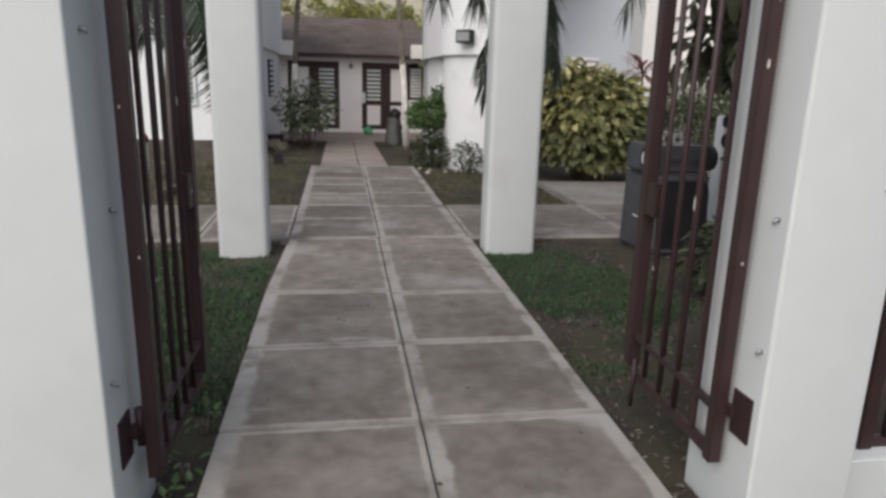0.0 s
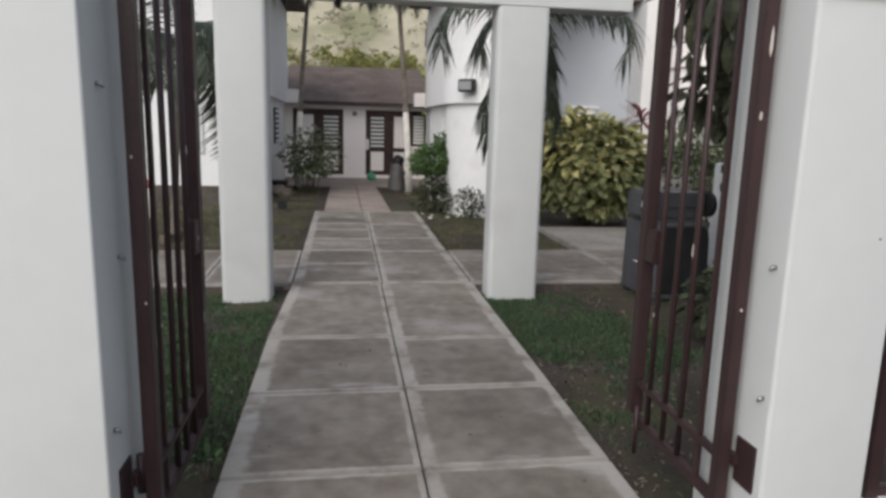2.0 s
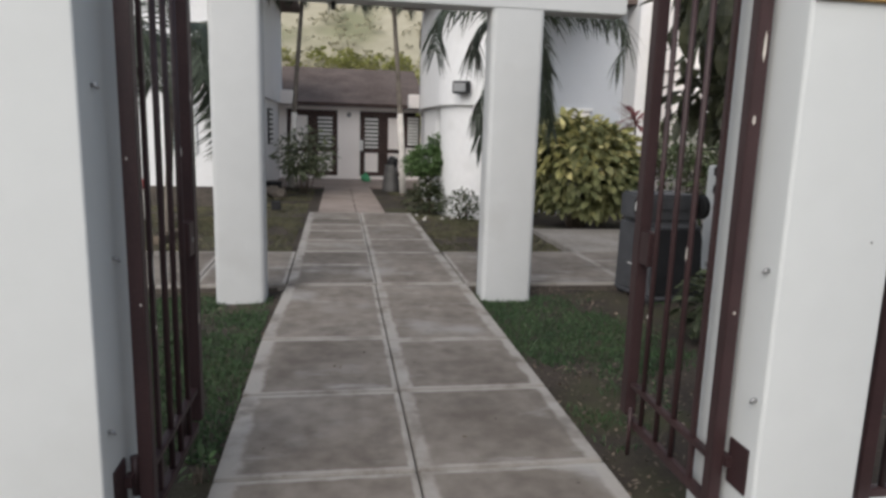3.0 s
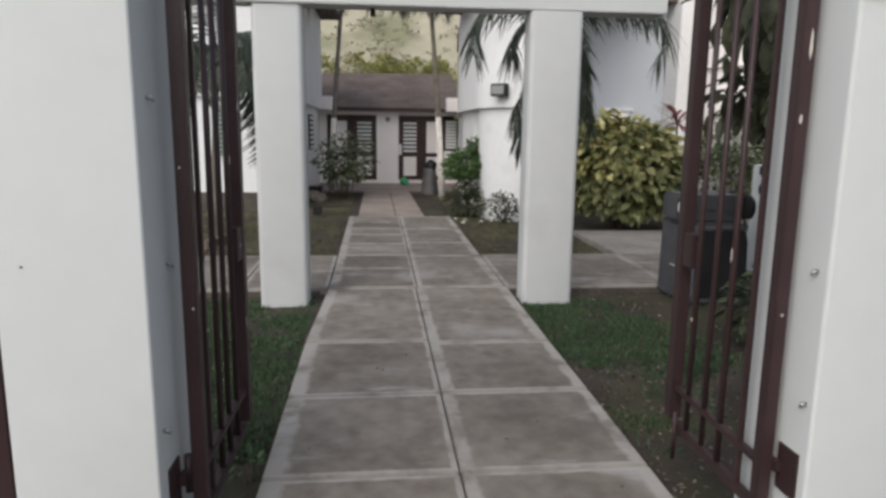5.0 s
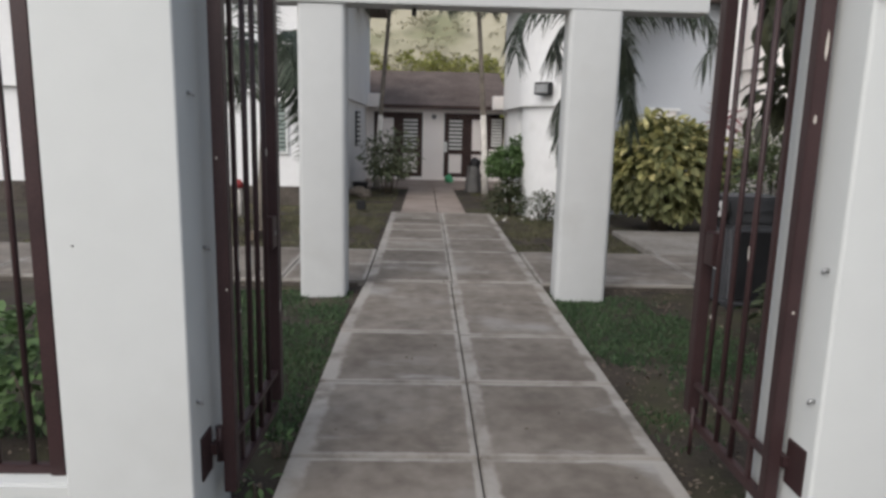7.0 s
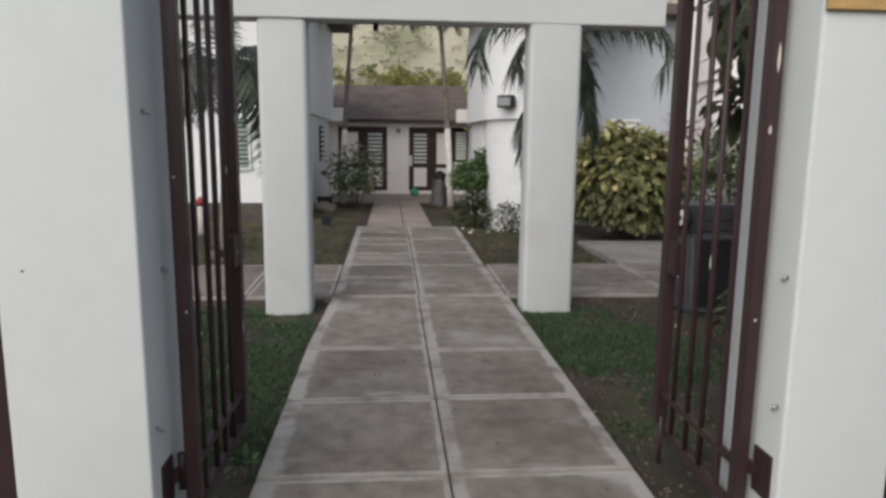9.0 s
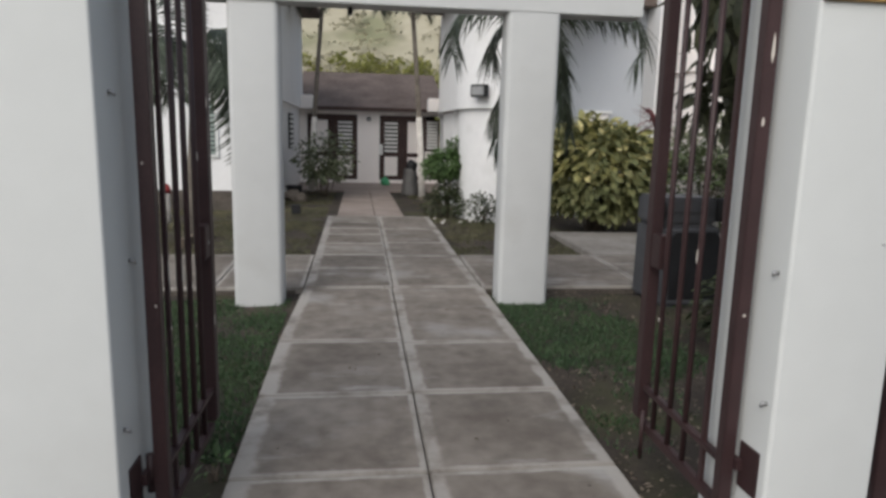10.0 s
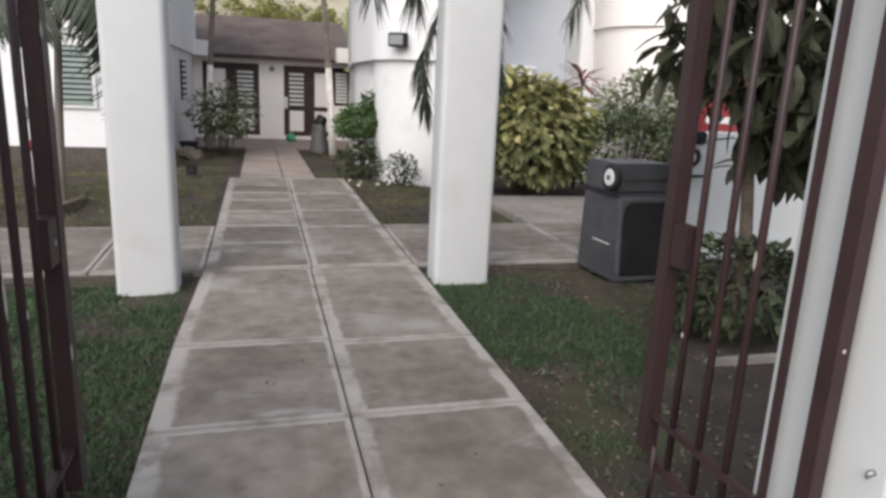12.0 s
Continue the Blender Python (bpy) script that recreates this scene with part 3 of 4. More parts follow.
louvre_window("window", left_house, -3.2, -2.74, 0.98, 1.93, 13.45, 11, "grey-green louvred window", WHITE, mat("grey_green_louvre", (0.16, 0.20, 0.18), (0.24, 0.28, 0.26), 0.6, 3, 60, 0.1))
# small window in the side wall and the canopy shelf above it
side = part("side_window", blocks((-1.80, -1.76, 17.6, 18.6, 1.0, 1.9)), SHADOWBOX, left_house, "dark louvred side window")
for k in range(7):
    part("slat", blocks((-1.758, -1.735, 17.62, 18.58, 1.03 + k * 0.125, 1.10 + k * 0.125)), LOUVRE, side)

# house with the rounded tower
cx, cy, R = 3.05, 12.5, 1.22


def tower_outline(lead, r, a0, a1, wall_y):
    """Plan: the wing's wall, the drum from angle a0 to a1, then the long wall."""
    pts = [(9.5, 21.0)] + lead
    for k in range(25):
        a = radians(a0 + (a1 - a0) * k / 24)
        pts.append((cx + r * math.cos(a), cy + r * math.sin(a)))
    return pts + [(pts[-1][0], wall_y), (9.5, wall_y)]


tower_house = thing("tower_house", "white house with a rounded stair tower and string course", "house")
part("wall", extrude_outline(tower_outline([(2.50, 21.0), (1.83, 14.7), (1.86, 13.3), (2.06, 13.3)], R, 150, 276, 12.9), -0.4, 1.93), WHITE_HOUSE, tower_house)
part("upper_wall", extrude_outline(tower_outline([(2.44, 21.0), (1.72, 14.75), (1.715, 14.0), (1.74, 13.2)], R + 0.08, 178, 276, 12.84), 1.931, 3.9), WHITE_HOUSE, tower_house)
part("roof", extrude_outline([(9.5, 21.0), (2.40, 21.0), (1.70, 14.45), (1.27, 14.45), (1.27, 13.2), (1.55, 11.6), (2.2, 10.95), (3.2, 10.75), (4.4, 11.2), (4.6, 12.4), (9.5, 12.4)], 3.901, 4.08), ROOF, tower_house, "brown overhanging eave and roof")
# white wall whose bluish shade is mixed into the paint colour
part("gable_wall", blocks((3.2, 9.5, 12.80, 12.835, -0.3, 3.9), bevel=0.005), WHITE_SHADED, tower_house, "white wall with bluish shade put into its colour")
part("sill", blocks((4.25, 4.86, 12.72, 12.81, 1.93, 1.99), bevel=0.006), WHITE_HOUSE, tower_house)
part("blind_window", blocks((4.30, 4.81, 12.77, 12.806, 1.55, 1.93), bevel=0.006), CREAM, tower_house)
part("corner_pier", blocks((5.46, 5.82, 12.2, 12.8, -0.3, 4.6), bevel=0.015), WHITE_HOUSE, tower_house)

east_house = thing("east_house", "white house with a round tower behind shrubs", "house")
ex, ey, er = 6.85, 11.75, 1.20


def drum(r, z0, z1):
    return extrude_outline([(ex + r * math.cos(math.tau * k / 48), ey + r * math.sin(math.tau * k / 48)) for k in range(48)], z0, z1)


part("tower_wall", drum(er, -0.3, 2.64), CREAM, east_house)
part("upper_tower_wall", drum(er + 0.06, 2.641, 5.0), CREAM, east_house)
part("wall", blocks((7.4, 14.0, 11.2, 11.6, -0.3, 5.0), bevel=0.01), CREAM, east_house)

# far house with the doors
far_house = thing("far_house", "low white house with dark doors and brown roof", "house")
for x0, x1, z0, z1 in ((-1.80, -1.575, -0.3, 2.10), (-0.06, 0.62, -0.3, 2.10), (2.05, 2.48, -0.3, 0.90), (-1.575, -0.06, 1.985, 2.10), (0.62, 2.48, 1.985, 2.10), (-1.575, -0.06, -0.3, -0.005), (0.62, 2.05, -0.3, -0.005)):
    part("wall", blocks((x0, x1, 21.0, 21.2, z0, z1)), CREAM, far_house)
part("backing_wall", blocks((-1.8, 2.5, 22.4, 22.6, -0.3, 2.4)), SHADOWBOX, far_house, "black sheet standing in for the unlit room")
bm = bmesh.new()
a = [bm.verts.new(v) for v in ((-1.95, 20.72, 2.20), (2.65, 20.72, 2.20), (2.65, 24.6, 3.52), (-1.95, 24.6, 3.52))]
b = [bm.verts.new((v.co.x, v.co.y, v.co.z - 0.10)) for v in a]
bm.faces.new(a)
bm.faces.new(b[::-1])
for i in range(4):
    bm.faces.new((a[i], b[i], b[(i + 1) % 4], a[(i + 1) % 4]))
bmesh.ops.recalc_face_normals(bm, faces=bm.faces[:])
part("roof", bm, ROOF, far_house, "weathered brown-grey sloping roof")
part("fascia", blocks((-1.95, 2.65, 20.69, 20.718, 2.09, 2.19)), DARKWOOD, far_house)
for x0, x1 in ((-1.95, -1.35), (2.05, 2.65)):
    part("parapet_block", blocks((x0, x1, 20.3, 20.68, 2.10, 2.50), bevel=0.015), CREAM, far_house, "pale rendered block at the eave")


def door_leaf(x0, x1, louvred, parent, y=21.05):
    """A dark framed leaf with a louvred or solid upper panel and a white lower panel."""
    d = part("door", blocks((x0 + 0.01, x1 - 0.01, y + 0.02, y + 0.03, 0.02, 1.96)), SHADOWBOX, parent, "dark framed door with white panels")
    st = 0.15
    for a, b in ((x0, x0 + st), (x1 - st, x1)):
        part("stile", blocks((a, b, y - 0.03, y + 0.019, 0.0, 1.98), bevel=0.004), DARKWOOD, d)
    for z0, z1 in ((0.0, 0.13), (0.72, 0.84), (1.80, 1.98)):
        part("rail", blocks((x0 + st, x1 - st, y - 0.026, y + 0.019, z0, z1), bevel=0.004), DARKWOOD, d)
    part("lower_panel", blocks((x0 + st, x1 - st, y - 0.01, y + 0.012, 0.13, 0.72)), CREAM, d)
    if louvred:
        n = 8
        for k in range(n):
            z = 0.84 + 0.96 * (k + 0.5) / n
            part("slat", blocks((x0 + st, x1 - st, y - 0.022, y + 0.004, z - 0.036, z + 0.032)), LOUVRE, d)
    else:
        part("upper_panel", blocks((x0 + st, x1 - st, y - 0.01, y + 0.012, 0.84, 1.80)), CREAM, d)
    return d


door_leaf(-1.57, -0.81, False, far_house)
door_leaf(-0.80, -0.065, True, far_house)
door_leaf(0.625, 1.33, True, far_house)
door_leaf(1.34, 2.04, False, far_house)
louvre_window("window", far_house, 2.09, 2.43, 0.97, 1.84, 21.04, 9, "white louvred window in dark frame", DARKWOOD)

lamp = thing("wall_lamp", "small dark bulkhead lamp on the wall above the doors", "lamp", at=(0.29, 20.99, 1.86))
part("back_plate", rod([(0, 0.008, 0), (0, -0.03, 0)], [0.07, 0.07], 14), DARKWOOD, lamp)
part("globe", rod([(0, -0.031, -0.0), (0, -0.07, -0.02), (0, -0.11, -0.03)], [0.055, 0.06, 0.02], 14), GLASS, lamp)
tagged(part("letter_box", blocks((0.60, 0.72, 20.86, 20.965, 0.78, 1.10), bevel=0.012), LOUVRE), "small white box beside the door frame", "box")
bag = bmesh.new()
bmesh.ops.create_icosphere(bag, subdivisions=3, radius=0.14)
for v in bag.verts:
    v.co *= 1 + 0.25 * noise.noise(v.co * 9)
    v.co.z = max(v.co.z * (1.2 if v.co.z > 0 else 0.9), -0.12)
    if v.co.z > 0.1:
        v.co.x *= 0.55
        v.co.y *= 0.55
ob = tagged(part("green_bag", bag, GREEN), "small green plastic bag on the porch floor", "bag")
ob.location = (0.78, 20.2, -0.01)

flood = thing("flood_light", "dark boxy flood light on the tower wall", "light", at=(2.06, 11.57, 2.21), turn=-40)
part("housing", blocks((-0.15, 0.15, -0.13, 0.0, -0.10, 0.11), bevel=0.015), BINDARK, flood)
part("lens", blocks((-0.12, 0.12, -0.137, -0.131, -0.07, 0.075), bevel=0.002), GLASS, flood)
part("bracket", blocks((-0.03, 0.03, 0.001, 0.10, -0.03, 0.03)), BINDARK, flood)


# ---- palms ----
def frond_mesh(name, length, rng, droop, width=0.34, leaflets=36):
    """A feather frond along +x: a bent rachis with drooping leaflets on both sides."""
    vv, ff = [], []
    pts = []
    x = z = 0.0
    for k in range(13):
        u = k / 12
        pts.append(Vector((x, 0, z)))
        a = radians(38 - (58 + 62 * droop) * u ** 1.15)
        x += length / 12 * math.cos(a)
        z += length / 12 * math.sin(a)
    for k, p in enumerate(pts):
        r = 0.014 * (1 - 0.75 * k / 12)
        base = len(vv)
        vv += [(p.x, -r, p.z - r), (p.x, r, p.z - r), (p.x, 0, p.z + r)]
        if k:
            for i in range(3):
                ff.append((base - 3 + i, base - 3 + (i + 1) % 3, base + (i + 1) % 3, base + i))
    for k in range(leaflets):
        u = 0.14 + 0.86 * k / (leaflets - 1)
        i = min(int(u * 12), 11)
        p = pts[i].lerp(pts[i + 1], u * 12 - i)
        along = (pts[i + 1] - pts[i]).normalized()
        for side in (-1, 1):
            ln = width * (0.55 + 0.9 * math.sin(math.pi * (0.12 + 0.8 * u))) * rng.uniform(0.85, 1.12)
            out = (Vector((0, side, 0)) * 0.9 + along * 0.75 + Vector((0, 0, rng.uniform(-0.35, 0.1)))).normalized()
            w = along.cross(out).normalized().cross(out) * 0.01255
            base = len(vv)
            for s, q in ((0.0, 0.5), (0.35, 1.0), (0.7, 0.8), (1.0, 0.06)):
                c = p + out * ln * s + Vector((0, 0, -0.6 * ln * s * s))
                vv += [tuple(c - w * q), tuple(c + w * q)]
            for s in range(3):
                b = base + 2 * s
                ff.append((b, b + 1, b + 3, b + 2))
    me = bpy.data.meshes.new(name)
    me.from_pydata(vv, [], ff)
    me.materials.append(FROND)
    return me


def palm(label, base, top, radius, fronds, length, droop, seed, limewash=0.0, width=0.34, hanging=(), habit=()):
    rng = random.Random(seed)
    p = thing("palm_tree", label, "palm", "palms", at=base)
    t = Vector(top) - Vector(base)
    pts = [(t.x * u ** 1.3, t.y * u, t.z * u) for u in (0, 0.03, 0.2, 0.4, 0.6, 0.8, 1.0)]
    rad = [radius * f for f in (1.5, 1.15, 1.0, 0.9, 0.8, 0.72, 0.7)]
    part("trunk", rod([(0, 0, -0.15)] + pts[1:], rad, 12), TRUNK, p)
    if limewash:
        part("limewash_band", rod([(t.x * u ** 1.3, t.y * u, t.z * u) for u in (0.0, limewash * 0.5, limewash)], [radius * 1.25, radius * 1.06, radius * 0.98], 12), LIME, p, "white limewashed lower trunk")
    meshes = [frond_mesh("frond", length * f, rng, d, width) for f, d in ((1.0, droop), (0.9, droop * 1.6), (1.05, droop * 0.7))]
    for k in range(fronds):
        f = new("frond", meshes[k % 3])
        az, tip = habit[k] if habit else (360 * k / fronds + rng.uniform(-14, 14), rng.uniform(-32, 18))
        f.matrix_basis = Matrix.Translation(t) @ pose(0, 0, 0, 0, tip, az) @ pose(0.03, 0, 0)
        f.parent = p
    for az, tip, size, wide in hanging:
        if len(meshes) == 3:
            meshes.append(frond_mesh("frond", length, rng, -0.2, width))
        f = new("frond", meshes[3])
        f.matrix_basis = Matrix.Translation(t) @ pose(0, 0, 0, 0, tip, az) @ Matrix.Diagonal((size, wide, size, 1))
        f.parent = p
    return p


def frond_along(points, rng, reach=0.36, leaflets=52):
    """A feather frond whose rachis runs through the points; its leaflets fan out and hang like a comb."""
    ctrl = [Vector(p) for p in points]
    ctrl = [ctrl[0] * 2 - ctrl[1]] + ctrl + [ctrl[-1] * 2 - ctrl[-2]]
    line = []
    for i in range(1, len(ctrl) - 2):
        p0, p1, p2, p3 = ctrl[i - 1:i + 3]
        for k in range(8):
            u = k / 8
            line.append(0.5 * (2 * p1 + (p2 - p0) * u + (2 * p0 - 5 * p1 + 4 * p2 - p3) * u * u + (3 * p1 - p0 - 3 * p2 + p3) * u ** 3))
    line.append(ctrl[-2])
    last = len(line) - 1
    vv, ff = [], []
    for k, p in enumerate(line):
        r = 0.016 * (1 - 0.8 * k / last)
        base = len(vv)
        vv += [(p.x - r, p.y, p.z - r), (p.x + r, p.y, p.z - r), (p.x, p.y - r, p.z + r), (p.x, p.y + r, p.z + r)]
        if k:
            for i, j in ((0, 1), (1, 3), (3, 2), (2, 0)):
                ff.append((base - 4 + i, base - 4 + j, base + j, base + i))
    for k in range(leaflets):
        u = 0.16 + 0.84 * k / (leaflets - 1)
        i = min(int(u * last), last - 1)
        p = line[i].lerp(line[i + 1], u * last - i)
        along = (line[i + 1] - line[i]).normalized()
        across = along.cross(Vector((0, 0, 1)))
        across = across.normalized() if across.length > 0.25 else Vector((0.75, 0.66, 0))
        for side in (-1, 1):
            ln = reach * (0.5 + 0.6 * math.sin(math.pi * (0.15 + 0.72 * u))) * rng.uniform(0.8, 1.2)
            out = (across * side * rng.uniform(0.45, 0.95) + along * rng.uniform(0.35, 0.8) + Vector((rng.gauss(0, 0.12), 0, rng.uniform(-0.5, 0.05)))).normalized()
            w = along.cross(out).normalized().cross(out) * 0.0125
            base = len(vv)
            for t, q in ((0.0, 0.5), (0.35, 1.0), (0.7, 0.75), (1.0, 0.06)):
                c = p + out * ln * t + Vector((0, 0, -0.6 * ln * t * t))
                vv += [tuple(c - w * q), tuple(c + w * q)]
            for t in range(3):
                b = base + 2 * t
                ff.append((b, b + 1, b + 3, b + 2))
    return vv, ff


palm("slender grey palm with limewashed foot beside the bush", (-1.22, 17.25, -0.12), (-0.86, 17.25, 4.95), 0.068, 14, 1.15, 0.9, 11, 0.38)
palm("slender grey palm with limewashed foot behind the bin", (1.50, 16.05, -0.10), (1.16, 16.05, 4.75), 0.070, 14, 1.15, 0.9, 12, 0.40)
young = thing("palm_tree", "young green palm with long arching fronds behind pillar", "palm", "palms", at=(2.36, 8.9, 0.0))
part("trunk", rod([(0, 0, -0.15), (0.02, 0, 0.1), (0.04, 0.02, 1.0), (0.02, 0, 2.0), (0, 0, 2.78)], [0.085, 0.065, 0.055, 0.05, 0.045], 12), TRUNK, young)
rng = random.Random(13)
for bend in (
    [(-0.42, -0.10, 3.10), (-0.88, -0.20, 3.10), (-1.18, -0.25, 2.90), (-1.22, -0.28, 2.48)],
    [(-0.30, 0.12, 3.04), (-0.56, 0.16, 2.86), (-0.64, 0.18, 2.66), (-0.58, 0.18, 2.42)],
    [(0.36, -0.05, 3.04), (0.76, -0.10, 3.13), (1.14, -0.12, 3.05), (1.38, -0.12, 2.80), (1.22, -0.12, 2.40)],
    [(0.20, 0.15, 2.74), (0.31, 0.20, 2.45), (0.40, 0.22, 2.05), (0.52, 0.24, 1.55)],
    [(0.10, 0.40, 3.20), (0.30, 0.90, 3.25), (0.55, 1.30, 3.00), (0.62, 1.50, 2.60)],
    [(0.22, -0.30, 3.16), (0.50, -0.70, 3.22), (0.80, -1.00, 2.98)],
    [(-0.15, -0.35, 3.20), (-0.35, -0.80, 3.25), (-0.55, -1.15, 3.02)],
):
    raw("frond", *frond_along([(0, 0, 2.76)] + bend, rng), FROND, young)
for bend in ([(-0.26, -0.05, 2.62), (-0.46, -0.06, 2.25), (-0.58, -0.06, 1.80), (-0.54, -0.05, 1.42), (-0.46, -0.05, 1.15)], [(0.20, 0.05, 2.70), (0.30, 0.10, 2.40), (0.38, 0.12, 2.02), (0.50, 0.14, 1.60)]):
    raw("frond", *frond_along([(0, 0, 2.76)] + bend, rng, 0.23, 110), FROND, young)
palm("young green palm with long arching fronds by the house", (-2.25, 9.2, -0.02), (-2.10, 9.2, 2.45), 0.05, 14, 1.2, 1.0, 14, 0, 0.32, ((0, 82, 1.2, 0.6), (335, 70, 1.0, 0.7), (25, 60, 0.9, 0.8)))


# ---- shrubs ----
def stems(rng, n, spread, height, r, parent):
    for _ in range(n):
        a, s = rng.uniform(0, math.tau), rng.uniform(0.3, 1)
        x, y = spread * s * math.cos(a), spread * s * math.sin(a)
        part("stem", rod([(x * 0.25, y * 0.25, -0.1), (x * 0.55, y * 0.55, height * 0.4), (x, y, height)], [r, r * 0.8, r * 0.45], 6), STEM, parent)


def bush(name, label, at, radii, centre_z, n, leaf, material, seed, n_stems=6, hang=0.3, singles=0, single_mats=None, low=-0.8, shell=0.55):
    """A shrub: stems, a crown of leaves, and for the big ones single leaves as parts."""
    rng = random.Random(seed)
    b = thing(name, label, "shrub", at=at)
    stems(rng, n_stems, radii[0] * 0.6, centre_z, 0.012, b)
    if n:
        vv, ff = scatter(leaf, crown_poses(rng, n, (0, 0, centre_z), radii, hang, shell, low))
        tagged(raw("crown", vv, ff, material, b), kind="stuff")
    if singles:
        # upper leaves: croton yellow, lightened to put top light into the colour
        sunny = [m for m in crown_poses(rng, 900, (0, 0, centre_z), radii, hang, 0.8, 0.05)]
        tagged(raw("sunlit_crown", *scatter(leaf, sunny), CROTON_MID, b), "yellow-green upper leaves, lightened as if sunlit", kind="stuff")
        mes = []
        for mt in single_mats:
            me = bpy.data.meshes.new("leaf")
            me.from_pydata(leaf[0].tolist(), [], leaf[1])
            me.materials.append(mt)
            mes.append(me)
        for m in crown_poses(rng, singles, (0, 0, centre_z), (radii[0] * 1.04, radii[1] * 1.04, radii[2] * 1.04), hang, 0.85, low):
            # single leaves turn yellower and lighter upwards, top light again in the colour
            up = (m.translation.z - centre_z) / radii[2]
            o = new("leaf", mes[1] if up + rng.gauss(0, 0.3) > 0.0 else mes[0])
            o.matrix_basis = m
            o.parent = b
    return b


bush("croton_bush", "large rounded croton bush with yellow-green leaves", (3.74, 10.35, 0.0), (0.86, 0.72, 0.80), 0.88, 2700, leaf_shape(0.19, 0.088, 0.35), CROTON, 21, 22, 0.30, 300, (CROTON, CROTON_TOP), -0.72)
bush("leggy_shrub", "sparse leggy green shrub beside the far path", (-0.85, 16.4, -0.08), (0.70, 0.6, 0.66), 0.80, 850, leaf_shape(0.14, 0.065, 0.3), LEAF_GREY, 22, 9, 0.2, shell=0.2)
bright = bush("bright_shrub", "bright green shrub with dark bare stems", (1.66, 12.6, -0.03), (0.44, 0.40, 0.34), 0.92, 1900, leaf_shape(0.085, 0.04, 0.2), LEAF_LIGHT, 23, 12, 0.1, shell=0.35)
rng = random.Random(71)
# the lowest lump takes the dark leaf, painting in the shaded underside
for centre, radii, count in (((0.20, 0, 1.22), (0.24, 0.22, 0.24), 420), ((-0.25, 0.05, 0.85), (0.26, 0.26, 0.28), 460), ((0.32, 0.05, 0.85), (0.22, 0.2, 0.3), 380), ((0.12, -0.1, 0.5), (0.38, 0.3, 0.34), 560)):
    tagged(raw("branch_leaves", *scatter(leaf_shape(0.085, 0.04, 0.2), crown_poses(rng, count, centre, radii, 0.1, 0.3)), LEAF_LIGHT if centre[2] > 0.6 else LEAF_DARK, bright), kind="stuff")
bush("low_shrub", "low dark shrub at the foot of bright shrub", (1.62, 12.2, -0.03), (0.42, 0.30, 0.28), 0.24, 700, leaf_shape(0.08, 0.035, 0.2), LEAF_DARK, 24, 8, 0.1, shell=0.3)
bush("small_shrub", "small open shrub against the tower wall", (2.04, 11.1, 0.0), (0.30, 0.24, 0.30), 0.27, 620, leaf_shape(0.06, 0.03, 0.2), LEAF_DARK, 25, 9, 0.0, low=-0.9, shell=0.12)
bush("pale_shrub", "pale variegated shrub before the house wall", (5.6, 10.4, 0.0), (0.75, 0.5, 0.66), 1.3, 1300, leaf_shape(0.11, 0.055, 0.2), LEAF_PALE, 26, 10, 0.1, shell=0.3)
bush("hedge_shrub", "dark green hedge shrub behind the bin", (5.15, 9.75, 0.0), (0.95, 0.5, 0.72), 0.72, 1500, leaf_shape(0.11, 0.05, 0.2), LEAF, 27, 8, 0.1)
bush("pale_shrub", "pale variegated shrub before the house wall", (6.4, 10.0, 0.0), (0.7, 0.5, 0.7), 0.95, 1100, leaf_shape(0.11, 0.055, 0.2), LEAF_PALE, 28, 10, 0.1, shell=0.3)
bush("gate_shrub", "dark green shrub inside the gate by the wall", (3.12, 4.60, -0.08), (0.52, 0.40, 0.36), 0.34, 1300, leaf_shape(0.09, 0.04, 0.2), LEAF_DARK, 29, 7, 0.1)
bush("fence_shrub", "yellow-green clipped shrub behind the fence", (-1.95, 3.3, -0.08), (0.42, 0.40, 0.30), 0.32, 700, leaf_shape(0.08, 0.045, 0.2), LEAF_LIGHT, 30, 7, 0.1)
for x, y, s in ((-0.67, 2.62, 31), (-0.665, 2.98, 32), (-0.69, 2.40, 33)):
    bush("weed", "small green weed growing at the gate's foot", (x, y, slope(y) - 0.08), (0.07, 0.07, 0.05), 0.07, 18, leaf_shape(0.05, 0.025, 0.3), LEAF_LIGHT, s, 3, 0.0)

# red cordyline: a cane with a tuft of long leaves
cord = thing("cordyline", "red-leaved cordyline on a thin cane", "shrub", at=(5.05, 11.2, 0.0))
part("cane", rod([(0, 0, -0.1), (0.04, 0, 0.9), (0.0, 0, 1.75)], [0.03, 0.025, 0.018], 8), STEM, cord)
rng = random.Random(40)
vv, ff = scatter(leaf_shape(0.46, 0.07, 0.45), [Matrix.Translation((0, 0, 1.72 + rng.uniform(-0.12, 0.1))) @ pose(0, 0, 0, 0, rng.uniform(-60, 5), k * 24 + rng.uniform(-8, 8)) for k in range(30)])
tagged(raw("leaf_tuft", vv, ff, LEAF_RED, cord), "dull red strap leaves")

# broad-leaved tree inside the gate
tree = thing("broadleaf_tree", "small tree with large dark drooping leaves", "tree", at=(3.20, 4.75, -0.07))
part("trunk", rod([(0, 0, -0.1), (-0.03, 0, 0.7), (-0.12, 0.02, 1.5), (-0.2, 0, 2.4)], [0.055, 0.045, 0.035, 0.02], 9), STEM, tree)
rng = random.Random(41)
tips = []
